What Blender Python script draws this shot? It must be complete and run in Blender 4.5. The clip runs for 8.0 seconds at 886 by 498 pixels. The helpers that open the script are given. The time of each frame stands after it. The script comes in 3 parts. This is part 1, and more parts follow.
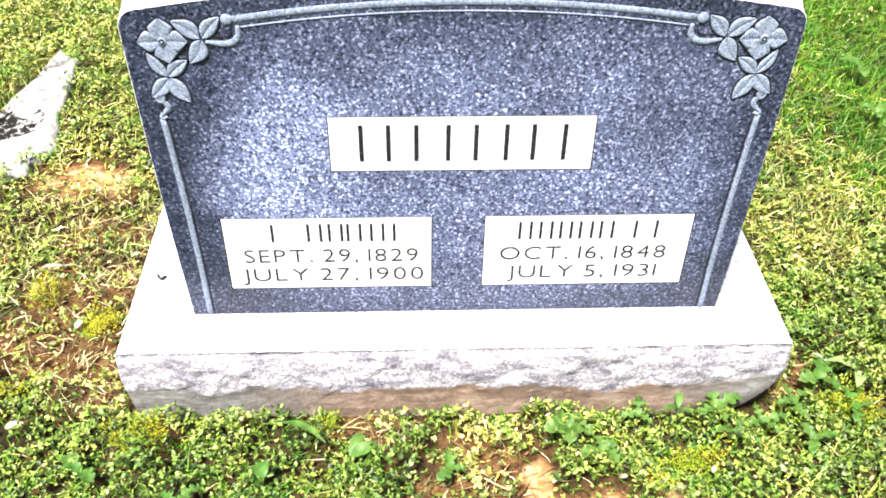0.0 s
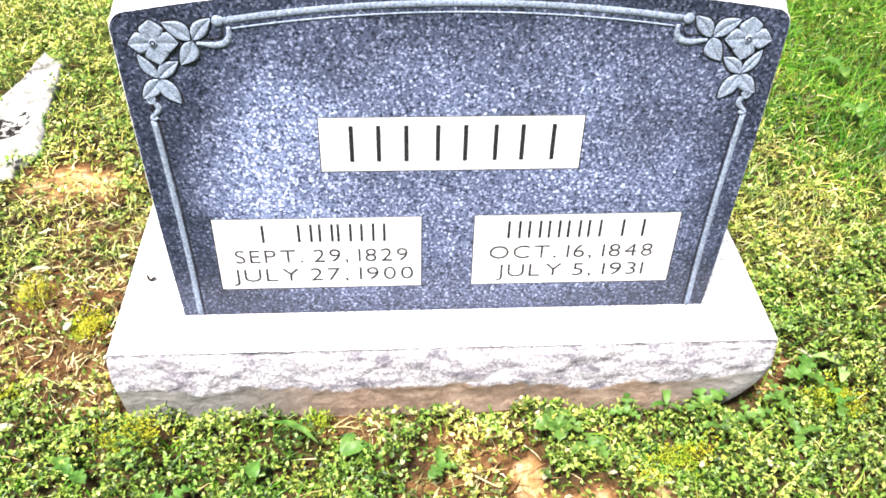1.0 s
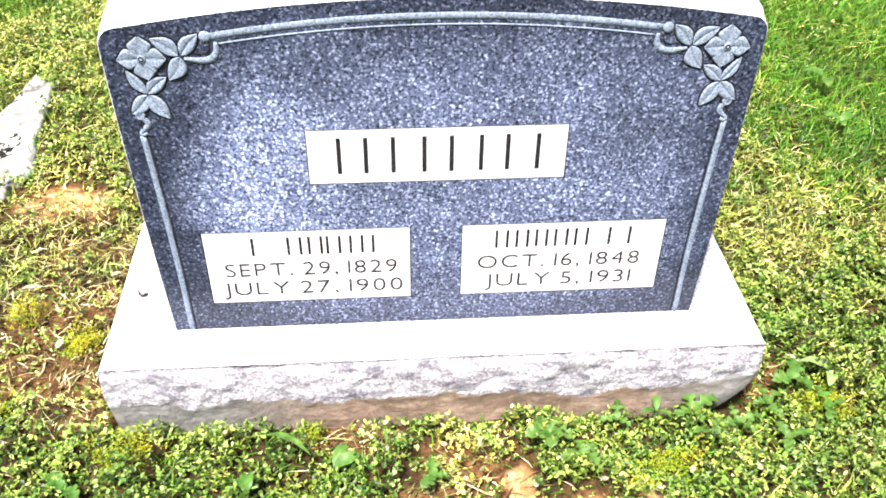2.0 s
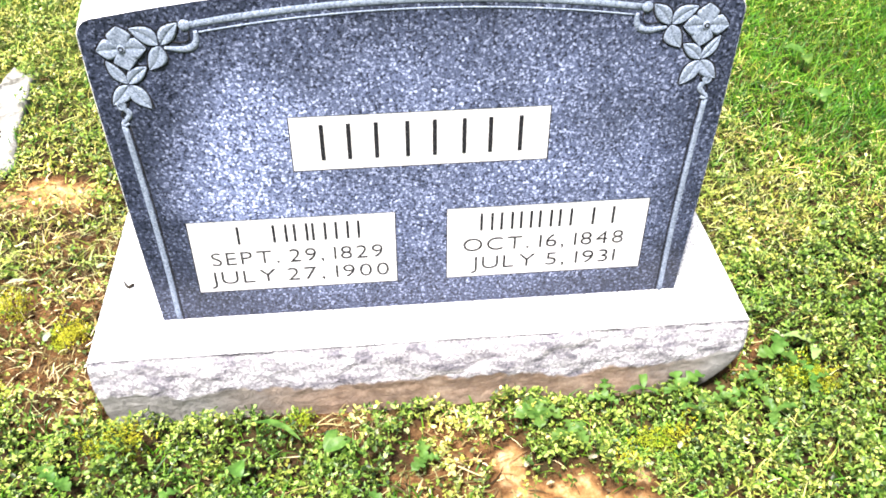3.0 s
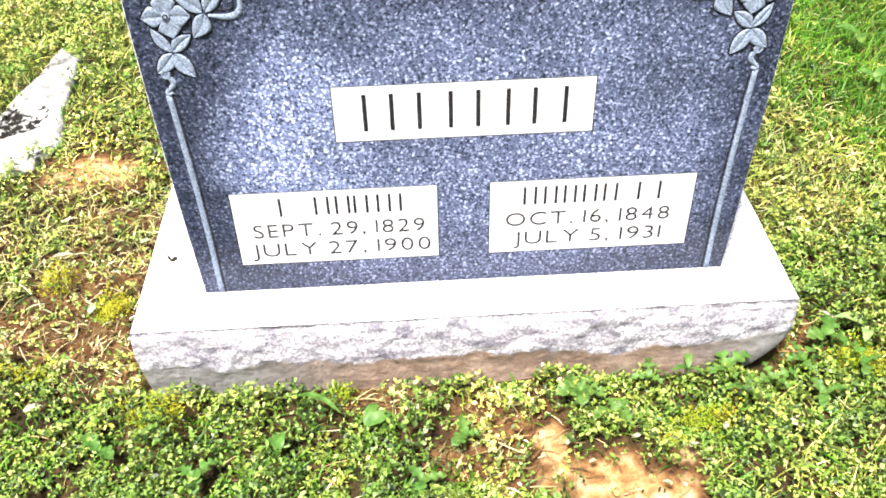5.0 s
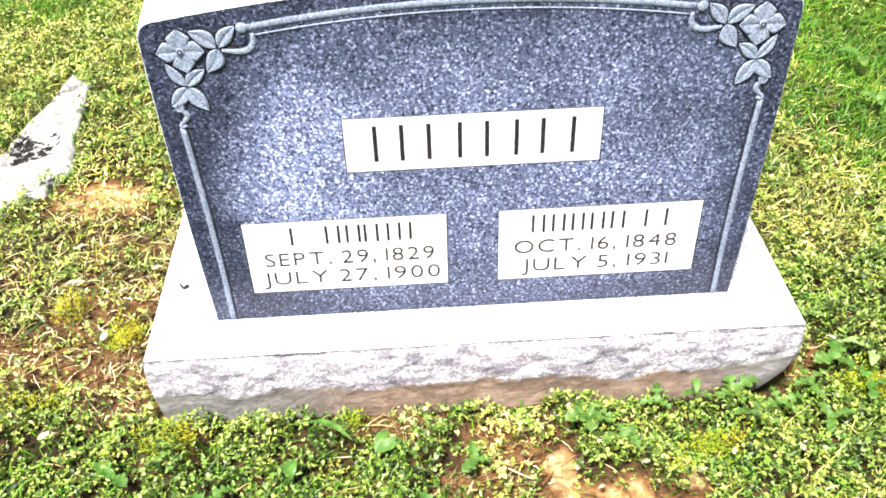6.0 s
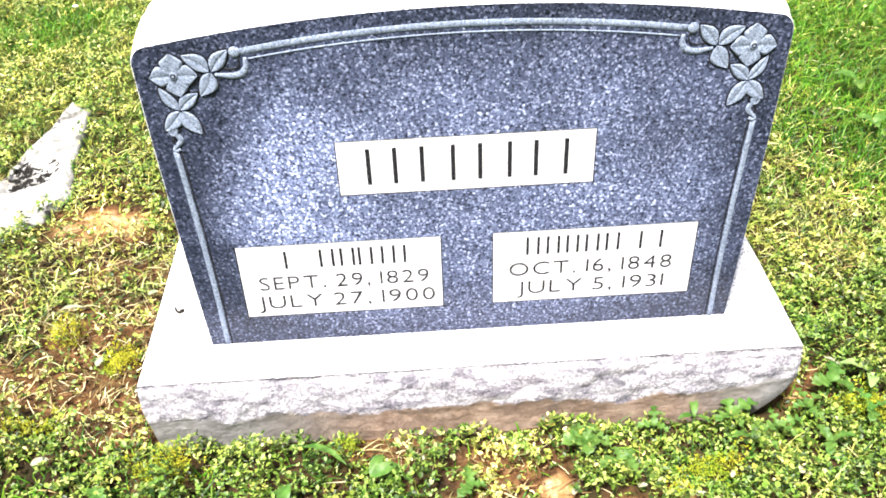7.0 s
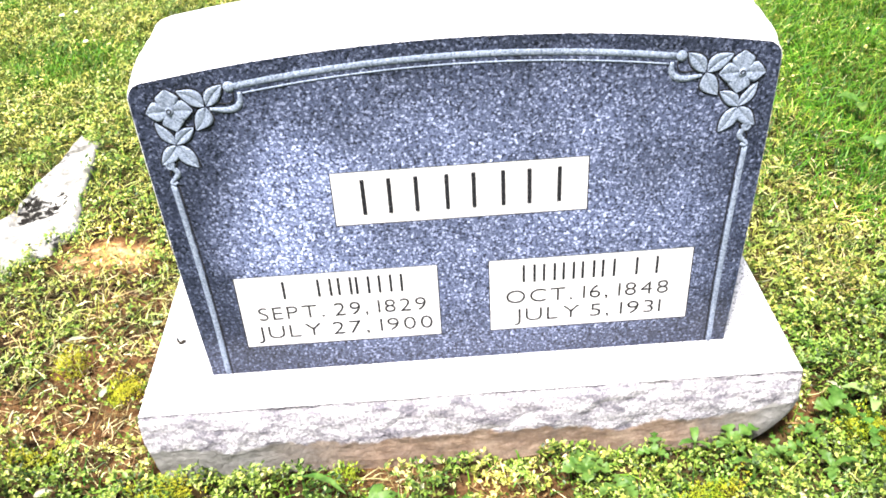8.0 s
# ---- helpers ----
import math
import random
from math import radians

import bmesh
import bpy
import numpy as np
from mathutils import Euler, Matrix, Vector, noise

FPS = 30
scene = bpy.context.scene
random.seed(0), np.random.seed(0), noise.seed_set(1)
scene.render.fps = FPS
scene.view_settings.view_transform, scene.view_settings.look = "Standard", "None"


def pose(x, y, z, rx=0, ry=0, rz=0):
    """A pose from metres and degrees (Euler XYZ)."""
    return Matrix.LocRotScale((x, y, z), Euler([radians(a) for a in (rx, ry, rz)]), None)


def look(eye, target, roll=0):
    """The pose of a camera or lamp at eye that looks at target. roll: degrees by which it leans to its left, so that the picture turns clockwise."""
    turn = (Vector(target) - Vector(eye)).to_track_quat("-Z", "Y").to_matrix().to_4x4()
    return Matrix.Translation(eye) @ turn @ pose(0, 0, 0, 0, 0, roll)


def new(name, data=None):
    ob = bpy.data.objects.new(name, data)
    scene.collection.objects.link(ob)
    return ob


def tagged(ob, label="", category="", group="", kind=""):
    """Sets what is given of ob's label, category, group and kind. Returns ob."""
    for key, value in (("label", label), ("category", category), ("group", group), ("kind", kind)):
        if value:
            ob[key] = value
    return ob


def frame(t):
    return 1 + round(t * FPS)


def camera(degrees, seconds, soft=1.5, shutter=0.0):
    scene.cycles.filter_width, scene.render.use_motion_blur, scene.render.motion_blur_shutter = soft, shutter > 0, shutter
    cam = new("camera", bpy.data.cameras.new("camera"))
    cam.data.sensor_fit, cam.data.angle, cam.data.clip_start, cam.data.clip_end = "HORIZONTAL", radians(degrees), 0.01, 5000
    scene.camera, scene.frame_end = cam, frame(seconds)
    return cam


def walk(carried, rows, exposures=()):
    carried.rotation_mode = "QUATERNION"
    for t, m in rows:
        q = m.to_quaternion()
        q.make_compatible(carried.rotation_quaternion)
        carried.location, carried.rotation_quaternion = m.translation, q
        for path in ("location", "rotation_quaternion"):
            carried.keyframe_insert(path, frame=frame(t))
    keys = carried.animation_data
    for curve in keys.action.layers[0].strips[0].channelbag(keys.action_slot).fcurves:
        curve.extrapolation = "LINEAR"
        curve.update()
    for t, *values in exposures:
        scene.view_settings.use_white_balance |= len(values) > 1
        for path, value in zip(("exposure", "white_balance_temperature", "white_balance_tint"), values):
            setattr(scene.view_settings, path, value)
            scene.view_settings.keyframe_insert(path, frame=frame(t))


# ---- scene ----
cam = camera(51.28, 8.0, soft=1.75)
# seconds, eye x y z, yaw, pitch, roll
ROWS = [
    (0, -0.0812, -1.1607, 1.2829, -2.027, -40.320, -0.749),
    (0.5, -0.0833, -1.1698, 1.2829, -2.547, -40.081, -0.880),
    (1, -0.0930, -1.1720, 1.2865, -3.060, -40.155, -1.169),
    (1.5, -0.0898, -1.1805, 1.2814, -3.401, -39.530, -0.920),
    (2.8, -0.0786, -1.2077, 1.2891, -5.051, -38.620, -0.091),
    (3, -0.0842, -1.2002, 1.2860, -5.448, -39.819, -0.177),
    (3.5, -0.0627, -1.2225, 1.2537, -5.783, -39.665, 0.234),
    (4, -0.0712, -1.2117, 1.2465, -5.433, -40.957, 0.066),
    (4.5, -0.0783, -1.2050, 1.2457, -5.011, -40.693, 0.451),
    (5, -0.0881, -1.2091, 1.2511, -3.210, -40.200, 1.045),
    (5.2, -0.0850, -1.2132, 1.2512, -2.223, -39.754, 1.190),
    (6.3, -0.0995, -1.2084, 1.2832, -3.414, -38.612, 1.479),
    (6.5, -0.0850, -1.2135, 1.2749, -3.022, -37.336, 1.877),
    (7, -0.0809, -1.2125, 1.2699, -3.163, -37.535, 1.784),
    (7.5, -0.0755, -1.2135, 1.2724, -2.563, -36.125, 2.052),
    (8, -0.0467, -1.2193, 1.2789, -2.736, -35.942, 2.963),
]
walk(cam, [(t, pose(x, y, z, 90 + pitch, roll, yaw)) for t, x, y, z, yaw, pitch, roll in ROWS])

# ---- light: a bright, high, hazy sky ----
scene.view_settings.exposure = 1.88
world = bpy.data.worlds.new("overcast_sky")
scene.world = world
world.use_nodes = True
wn = world.node_tree.nodes
sky = wn.new("ShaderNodeTexSky")
sky.sky_type = "NISHITA"
sky.sun_disc = False
SUN_UP, SUN_ROUND = radians(64), radians(-152)
sky.sun_elevation, sky.sun_rotation = SUN_UP, SUN_ROUND
sky.air_density, sky.dust_density, sky.ozone_density = 1.0, 4.0, 1.0
wn["Background"].inputs["Strength"].default_value = 0.055
world.node_tree.links.new(sky.outputs["Color"], wn["Background"].inputs["Color"])
sun_data = bpy.data.lights.new("hazy_sun", "SUN")
sun_data.energy, sun_data.angle, sun_data.color = 4.8, radians(9), (1.0, 0.955, 0.89)
sun = new("hazy_sun", sun_data)
sun_from = Vector((math.sin(SUN_ROUND) * math.cos(SUN_UP), math.cos(SUN_ROUND) * math.cos(SUN_UP), math.sin(SUN_UP)))
sun.matrix_world = look(sun_from * 30, (0, 0, 0))


# ---- materials ----
class Mat:
    """A small node builder round one Principled shader, in object-independent metres."""

    def __init__(self, name, rough=0.6, spec=0.4):
        self.m = bpy.data.materials.new(name)
        self.m.use_nodes = True
        self.t = self.m.node_tree
        self.n = self.t.nodes
        self.b = self.n["Principled BSDF"]
        self.b.inputs["Roughness"].default_value = rough
        self.b.inputs["Specular IOR Level"].default_value = spec
        self.geo = self.n.new("ShaderNodeNewGeometry")

    def link(self, a, b):
        self.t.links.new(a, b)

    def noise(self, scale, detail=3.0, rough=0.55, stretch=None):
        n = self.n.new("ShaderNodeTexNoise")
        n.inputs["Scale"].default_value, n.inputs["Detail"].default_value = scale, detail
        n.inputs["Roughness"].default_value = rough
        src = self.geo.outputs["Position"]
        if stretch:
            mp = self.n.new("ShaderNodeMapping")
            mp.inputs["Scale"].default_value = stretch
            self.link(src, mp.inputs["Vector"])
            src = mp.outputs["Vector"]
        self.link(src, n.inputs["Vector"])
        return n.outputs["Fac"]

    def voronoi(self, scale, out="Color"):
        n = self.n.new("ShaderNodeTexVoronoi")
        n.inputs["Scale"].default_value = scale
        self.link(self.geo.outputs["Position"], n.inputs["Vector"])
        return n.outputs[out]

    def ramp(self, fac, stops, mode="LINEAR"):
        r = self.n.new("ShaderNodeValToRGB")
        r.color_ramp.interpolation = mode
        e = r.color_ramp.elements
        while len(e) < len(stops):
            e.new(0.5)
        for el, (p, c) in zip(e, stops):
            el.position = p
            el.color = (*c, 1) if len(c) == 3 else (c[0], c[0], c[0], 1)
        self.link(fac, r.inputs["Fac"])
        return r.outputs["Color"]

    def mix(self, fac, a, b, kind="MIX"):
        x = self.n.new("ShaderNodeMix")
        x.data_type, x.blend_type = "RGBA", kind
        for sock, val in ((x.inputs[0], fac), (x.inputs[6], a), (x.inputs[7], b)):
            if isinstance(val, (int, float)):
                sock.default_value = val
            elif isinstance(val, tuple):
                sock.default_value = (*val, 1)
            else:
                self.link(val, sock)
        return x.outputs[2]

    def math(self, op, a, b=0.0, clamp=False):
        x = self.n.new("ShaderNodeMath")
        x.operation, x.use_clamp = op, clamp
        for sock, val in ((x.inputs[0], a), (x.inputs[1], b)):
            if isinstance(val, (int, float)):
                sock.default_value = val
            else:
                self.link(val, sock)
        return x.outputs[0]

    def height(self):
        s = self.n.new("ShaderNodeSeparateXYZ")
        self.link(self.geo.outputs["Position"], s.inputs[0])
        return s.outputs

    def colour(self, sock):
        self.link(sock, self.b.inputs["Base Color"])
        return self

    def roughness(self, sock):
        self.link(sock, self.b.inputs["Roughness"])
        return self

    def bump(self, sock, strength=0.3, distance=0.002):
        x = self.n.new("ShaderNodeBump")
        x.inputs["Strength"].default_value, x.inputs["Distance"].default_value = strength, distance
        self.link(sock, x.inputs["Height"])
        self.link(x.outputs[0], self.b.inputs["Normal"])
        return self

    def leafy(self, amount=0.3):
        """Lets some light through, for thin leaves."""
        tr = self.n.new("ShaderNodeBsdfTranslucent")
        for l in list(self.t.links):
            if l.to_socket == self.b.inputs["Base Color"]:
                self.link(l.from_socket, tr.inputs["Color"])
        mx = self.n.new("ShaderNodeMixShader")
        mx.inputs[0].default_value = amount
        self.link(self.b.outputs[0], mx.inputs[1])
        self.link(tr.outputs[0], mx.inputs[2])
        self.link(mx.outputs[0], self.n["Material Output"].inputs["Surface"])
        return self


def granite(name, dark, mid, light, rough, grain=330.0, bump=0.1, clouds=0.35, painted_sheen=0.0, spec=0.5):
    """Crystals of three tones; a given amount of reflected sheen is painted into the middle of a polished face."""
    k = Mat(name, rough, spec)
    grey = k.n.new("ShaderNodeRGBToBW")
    k.link(k.voronoi(grain), grey.inputs[0])
    soft = k.noise(grain * 0.7, 3.0, 0.75)
    f = k.math("ADD", k.math("MULTIPLY", grey.outputs[0], 0.34), k.math("MULTIPLY", soft, 0.68))
    col = k.ramp(f, [(0.38, dark), (0.49, mid), (0.57, mid), (0.74, light)])
    cloud = k.ramp(k.noise(6.0, 5.0, 0.65), [(0.3, (1 - clouds,)), (0.7, (1 + clouds,))])
    col = k.mix(1.0, col, cloud, "MULTIPLY")
    if painted_sheen:
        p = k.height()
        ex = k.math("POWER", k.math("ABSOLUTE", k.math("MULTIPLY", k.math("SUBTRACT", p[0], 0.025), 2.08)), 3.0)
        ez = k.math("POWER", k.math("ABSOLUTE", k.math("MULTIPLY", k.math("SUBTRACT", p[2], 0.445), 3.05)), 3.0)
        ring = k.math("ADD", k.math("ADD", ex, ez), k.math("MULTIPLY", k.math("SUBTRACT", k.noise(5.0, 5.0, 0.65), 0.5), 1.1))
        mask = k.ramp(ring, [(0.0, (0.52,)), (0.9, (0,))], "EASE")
        # the painted sheen is strongest on one side, and weak over the foot and the middle
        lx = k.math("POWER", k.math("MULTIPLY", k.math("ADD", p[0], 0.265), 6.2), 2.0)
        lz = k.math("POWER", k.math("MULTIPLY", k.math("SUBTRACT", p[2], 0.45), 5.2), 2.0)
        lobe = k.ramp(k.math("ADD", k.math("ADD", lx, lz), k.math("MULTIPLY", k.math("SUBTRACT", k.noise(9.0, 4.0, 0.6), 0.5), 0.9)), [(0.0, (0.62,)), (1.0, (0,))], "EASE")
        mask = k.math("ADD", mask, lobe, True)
        col = k.mix(1.0, col, k.ramp(mask, [(0.0, (1.0,)), (1.0, (1.04 + 1.04 * painted_sheen, 1.0 + painted_sheen, 1.0 + 0.92 * painted_sheen))]), "MULTIPLY")
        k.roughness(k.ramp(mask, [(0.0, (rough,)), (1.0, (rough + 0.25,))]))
    k.colour(col)
    if bump:
        k.bump(k.noise(grain, 3.0), bump, 0.0015)
    return k


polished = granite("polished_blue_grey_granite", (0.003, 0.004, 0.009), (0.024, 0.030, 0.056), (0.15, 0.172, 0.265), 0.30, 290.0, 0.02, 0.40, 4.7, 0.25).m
frosted = granite("frosted_granite", (0.40, 0.395, 0.41), (0.58, 0.57, 0.60), (0.70, 0.69, 0.715), 0.8, 420.0, 0.12, 0.06).m
carved = granite("carved_granite", (0.09, 0.112, 0.16), (0.175, 0.21, 0.285), (0.32, 0.36, 0.44), 0.85, 420.0, 0.15, 0.12, spec=0.2).m
sawn = granite("sawn_granite", (0.15, 0.15, 0.16), (0.60, 0.595, 0.62), (0.74, 0.735, 0.75), 0.7, 300.0, 0.1, 0.08).m
# Near-black for letters, dark lines and the painted shade of recess edges and grooves.
letter_and_shade_dark = granite("dark_letter_and_shade", (0.006, 0.006, 0.008), (0.015, 0.015, 0.018), (0.04, 0.04, 0.045), 0.8, 420.0, 0.0, 0.1, spec=0.1).m
letter_pale = granite("worn_letter_cut", (0.012, 0.012, 0.015), (0.030, 0.029, 0.031), (0.07, 0.068, 0.066), 0.8, 420.0, 0.0, 0.3, spec=0.1).m


def rock_face_material():
    """Split granite, pale above, with an earth stain of uneven upper edge near the ground."""
    k = Mat("split_granite", 0.8, 0.3)
    grey = k.n.new("ShaderNodeRGBToBW")
    k.link(k.voronoi(260.0), grey.inputs[0])
    col = k.ramp(grey.outputs[0], [(0.2, (0.19, 0.186, 0.21)), (0.5, (0.285, 0.278, 0.305)), (0.85, (0.42, 0.41, 0.44))])
    patch = k.ramp(k.noise(22.0, 5.0, 0.65, (1, 1, 2.2)), [(0.38, (0.50, 0.48, 0.53)), (0.50, (1.0, 0.98, 0.99)), (0.62, (1.3, 1.28, 1.28))])
    col = k.mix(1.0, col, patch, "MULTIPLY")
    p = k.height()
    # the stain fills the scooped lower part, up to the broken ridge
    low = k.n.new("ShaderNodeAttribute")
    low.attribute_name = "stain"
    edge = k.math("MULTIPLY", k.math("SUBTRACT", k.noise(60.0, 5.0, 0.7), 0.5), 1.3)
    fac = k.ramp(k.math("ADD", low.outputs["Fac"], edge), [(0.35, (0,)), (0.75, (1,))])
    mud = k.ramp(k.noise(24.0, 7.0, 0.72), [(0.3, (0.095, 0.060, 0.040)), (0.48, (0.185, 0.118, 0.076)), (0.70, (0.33, 0.24, 0.175))])
    side = k.math("MULTIPLY", k.math("ADD", p[0], 0.40, True), 4.5, True)
    end = k.math("MULTIPLY", k.math("SUBTRACT", 0.52, p[0], True), 6.0, True)
    side = k.math("MULTIPLY", side, end)
    mud = k.mix(side, k.ramp(k.noise(30.0, 7.0, 0.72), [(0.3, (0.09, 0.087, 0.078)), (0.7, (0.25, 0.242, 0.235))]), mud)
    col = k.mix(k.math("MULTIPLY", fac, 0.88), col, mud)
    return k.colour(col).bump(k.noise(75.0, 8.0, 0.72), 0.75, 0.006).m


rock_face = rock_face_material()


def soil_material():
    k = Mat("earth_with_dry_grass", 0.95, 0.15)
    col = k.ramp(k.noise(26.0, 6.0, 0.7), [(0.28, (0.006, 0.004, 0.003)), (0.45, (0.020, 0.012, 0.006)), (0.6, (0.055, 0.030, 0.014)), (0.75, (0.14, 0.08, 0.04))])
    far = k.ramp(k.noise(3.0, 5.0, 0.6), [(0.3, (0.036, 0.060, 0.010)), (0.7, (0.095, 0.112, 0.020))])
    moss = k.ramp(k.noise(7.0, 5.0, 0.65), [(0.42, (0,)), (0.58, (1,))])
    p = k.height()
    far_x = k.math("MULTIPLY", k.math("SUBTRACT", k.math("ABSOLUTE", p[0]), 1.0), 1.5, True)
    far_y = k.math("MULTIPLY", k.math("SUBTRACT", k.math("ABSOLUTE", k.math("SUBTRACT", p[1], 0.1)), 0.7), 1.5, True)
    away = k.math("MAXIMUM", far_x, far_y)
    cover = k.math("MAXIMUM", k.math("MULTIPLY", moss, 0.12), k.math("MULTIPLY", away, 0.92))
    col = k.mix(cover, col, far)
    bare = k.n.new("ShaderNodeAttribute")
    bare.attribute_name = "bare"
    brown = k.ramp(k.noise(55.0, 5.0, 0.7), [(0.3, (0.012, 0.006, 0.003)), (0.5, (0.090, 0.042, 0.016)), (0.72, (0.23, 0.125, 0.055))])
    col = k.mix(k.math("MULTIPLY", bare.outputs["Fac"], 2.4, True), col, brown)
    clay = k.ramp(k.noise(38.0, 5.0, 0.65), [(0.3, (0.12, 0.052, 0.018)), (0.48, (0.32, 0.175, 0.070)), (0.66, (0.50, 0.36, 0.21))])
    col = k.mix(k.math("MULTIPLY", k.math("SUBTRACT", bare.outputs["Fac"], 0.45), 2.0, True), col, clay)
    return k.colour(col).bump(k.noise(150.0, 6.0, 0.7), 0.8, 0.006).m


soil = soil_material()


def leaf_material(name, stops, rough=0.5, through_light=0.25, patch=None):
    k = Mat(name, rough, 0.27)
    col = k.ramp(k.geo.outputs["Random Per Island"], stops)
    tone = k.ramp(k.noise(patch or 5.0, 4.0, 0.6), [(0.3, (0.50, 0.60, 0.46)), (0.7, (1.42, 1.30, 1.25))])
    col = k.mix(1.0, col, tone, "MULTIPLY")
    hue = k.ramp(k.noise(11.0, 4.0, 0.65), [(0.36, (0.74, 1.0, 0.8)), (0.64, (1.16, 1.04, 1.0))])
    col = k.mix(1.0, col, hue, "MULTIPLY")
    return k.colour(col).leafy(through_light).m


clover_green = leaf_material("clover_leaf", [(0.0, (0.008, 0.020, 0.003)), (0.3, (0.040, 0.075, 0.010)), (0.65, (0.138, 0.205, 0.034)), (0.93, (0.220, 0.280, 0.072)), (1.0, (0.31, 0.35, 0.15))], 0.45, 0.08)
clover_pale = leaf_material("yellowed_ground_leaf", [(0.0, (0.035, 0.045, 0.008)), (0.22, (0.12, 0.140, 0.022)), (0.55, (0.295, 0.300, 0.062)), (0.85, (0.44, 0.415, 0.15)), (1.0, (0.60, 0.55, 0.34))], 0.5, 0.10)
lush_green = leaf_material("lush_grass_blade", [(0.0, (0.010, 0.045, 0.004)), (0.38, (0.042, 0.138, 0.006)), (0.8, (0.10, 0.225, 0.012)), (1.0, (0.21, 0.28, 0.04))])
straw_mat = leaf_material("dry_straw", [(0.0, (0.025, 0.013, 0.006)), (0.4, (0.10, 0.058, 0.025)), (0.68, (0.28, 0.195, 0.10)), (0.9, (0.52, 0.43, 0.29)), (1.0, (0.68, 0.62, 0.50))], 0.7, 0.1)
moss_mat = leaf_material("yellow_moss", [(0.0, (0.18, 0.19, 0.012)), (0.5, (0.31, 0.30, 0.018)), (1.0, (0.42, 0.40, 0.05))], 0.9, 0.3)
weed_mat = leaf_material("broad_weed_leaf", [(0.0, (0.042, 0.100, 0.018)), (0.5, (0.090, 0.165, 0.038)), (1.0, (0.185, 0.265, 0.095))], 0.5, 0.2, 60.0)
pale_leaf_mat = leaf_material("pale_weed_leaf", [(0.0, (0.17, 0.23, 0.09)), (1.0, (0.26, 0.32, 0.16))], 0.5, 0.15)
bleached_mat = leaf_material("bleached_dead_leaf", [(0.0, (0.50, 0.46, 0.40)), (1.0, (0.72, 0.68, 0.62))], 0.8, 0.1)
petal_mat = leaf_material("white_petal", [(0.0, (0.75, 0.72, 0.74)), (1.0, (0.85, 0.82, 0.84))], 0.6, 0.2)
dark_speck = Mat("dark_dropping", 0.9, 0.1)
dark_speck.colour(dark_speck.ramp(dark_speck.noise(400.0), [(0.3, (0.008, 0.007, 0.006)), (0.7, (0.035, 0.03, 0.025))]))
dark_speck = dark_speck.m


def slab_material():
    k = Mat("weathered_limestone", 0.9, 0.2)
    col = k.ramp(k.noise(18.0, 6.0, 0.7), [(0.34, (0.075, 0.073, 0.064)), (0.45, (0.22, 0.214, 0.205)), (0.60, (0.40, 0.39, 0.38))])
    lichen = k.ramp(k.noise(70.0, 4.0, 0.6), [(0.58, (0,)), (0.68, (1,))])
    col = k.mix(k.math("MULTIPLY", lichen, 0.75), col, (0.18, 0.17, 0.17))
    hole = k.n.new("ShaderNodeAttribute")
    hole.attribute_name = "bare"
    # Near-black pits come from colour, broken up by noise inside the shallow dip.
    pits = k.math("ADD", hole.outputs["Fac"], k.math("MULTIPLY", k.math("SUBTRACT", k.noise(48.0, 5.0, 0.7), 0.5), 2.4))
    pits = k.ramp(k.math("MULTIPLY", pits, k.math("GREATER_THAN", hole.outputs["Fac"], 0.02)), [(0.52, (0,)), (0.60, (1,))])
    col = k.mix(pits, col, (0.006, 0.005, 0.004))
    return k.colour(col).bump(k.noise(90.0, 6.0, 0.7), 0.6, 0.005).m


limestone = slab_material()


# ---- mesh helpers ----
def link_mesh(name, mesh, material, parent=None, label=""):
    ob = new(name, mesh)
    if material:
        mesh.materials.append(material)
    if parent is not None:
        ob.parent = parent
    if label:
        ob["label"] = label
    return ob


def part(name, bm, material, parent=None, label="", smooth=False):
    mesh = bpy.data.meshes.new(name)
    bm.normal_update()
    bm.to_mesh(mesh)
    bm.free()
    if smooth:
        mesh.shade_smooth()
    return link_mesh(name, mesh, material, parent, label)


def array_mesh(name, verts, quads, material, smooth=False):
    """A mesh from an (n, 3) array of places and an (m, 4) array of corners."""
    mesh = bpy.data.meshes.new(name)
    mesh.vertices.add(len(verts))
    mesh.vertices.foreach_set("co", np.ascontiguousarray(verts, np.float32).ravel())
    mesh.loops.add(quads.size)
    mesh.loops.foreach_set("vertex_index", np.ascontiguousarray(quads, np.int32).ravel())
    mesh.polygons.add(len(quads))
    mesh.polygons.foreach_set("loop_start", np.arange(0, quads.size, quads.shape[1], dtype=np.int32))
    mesh.update(calc_edges=True)
    mesh.validate()
    if smooth:
        mesh.shade_smooth()
    return link_mesh(name, mesh, material)


rng = np.random.default_rng(7)
LATTICE = rng.random((256, 256))


def field(x, y, scale, octaves=3, shift=0.0):
    """Smooth value noise from 0 to 1 over the plan."""
    out, total, amp = 0.0, 0.0, 1.0
    for o in range(octaves):
        u, v = x * scale + 37.3 * o + shift, y * scale + 91.7 * o - shift
        iu, iv = np.floor(u).astype(int), np.floor(v).astype(int)
        fu, fv = u - iu, v - iv
        fu, fv = fu * fu * (3 - 2 * fu), fv * fv * (3 - 2 * fv)
        g = lambda a, b: LATTICE[(iu + a) % 256, (iv + b) % 256]
        out = out + amp * ((g(0, 0) * (1 - fu) + g(1, 0) * fu) * (1 - fv) + (g(0, 1) * (1 - fu) + g(1, 1) * fu) * fv)
        total += amp
        amp, scale = amp * 0.5, scale * 2.03
    return out / total


def blob(x, y, cx, cy, rx, ry):
    """1 in the middle of an uneven oval patch, 0 outside it."""
    d = np.hypot((x - cx) / rx, (y - cy) / ry) + (field(x, y, 15.0, 4, cx * 10) - 0.5) * 1.7
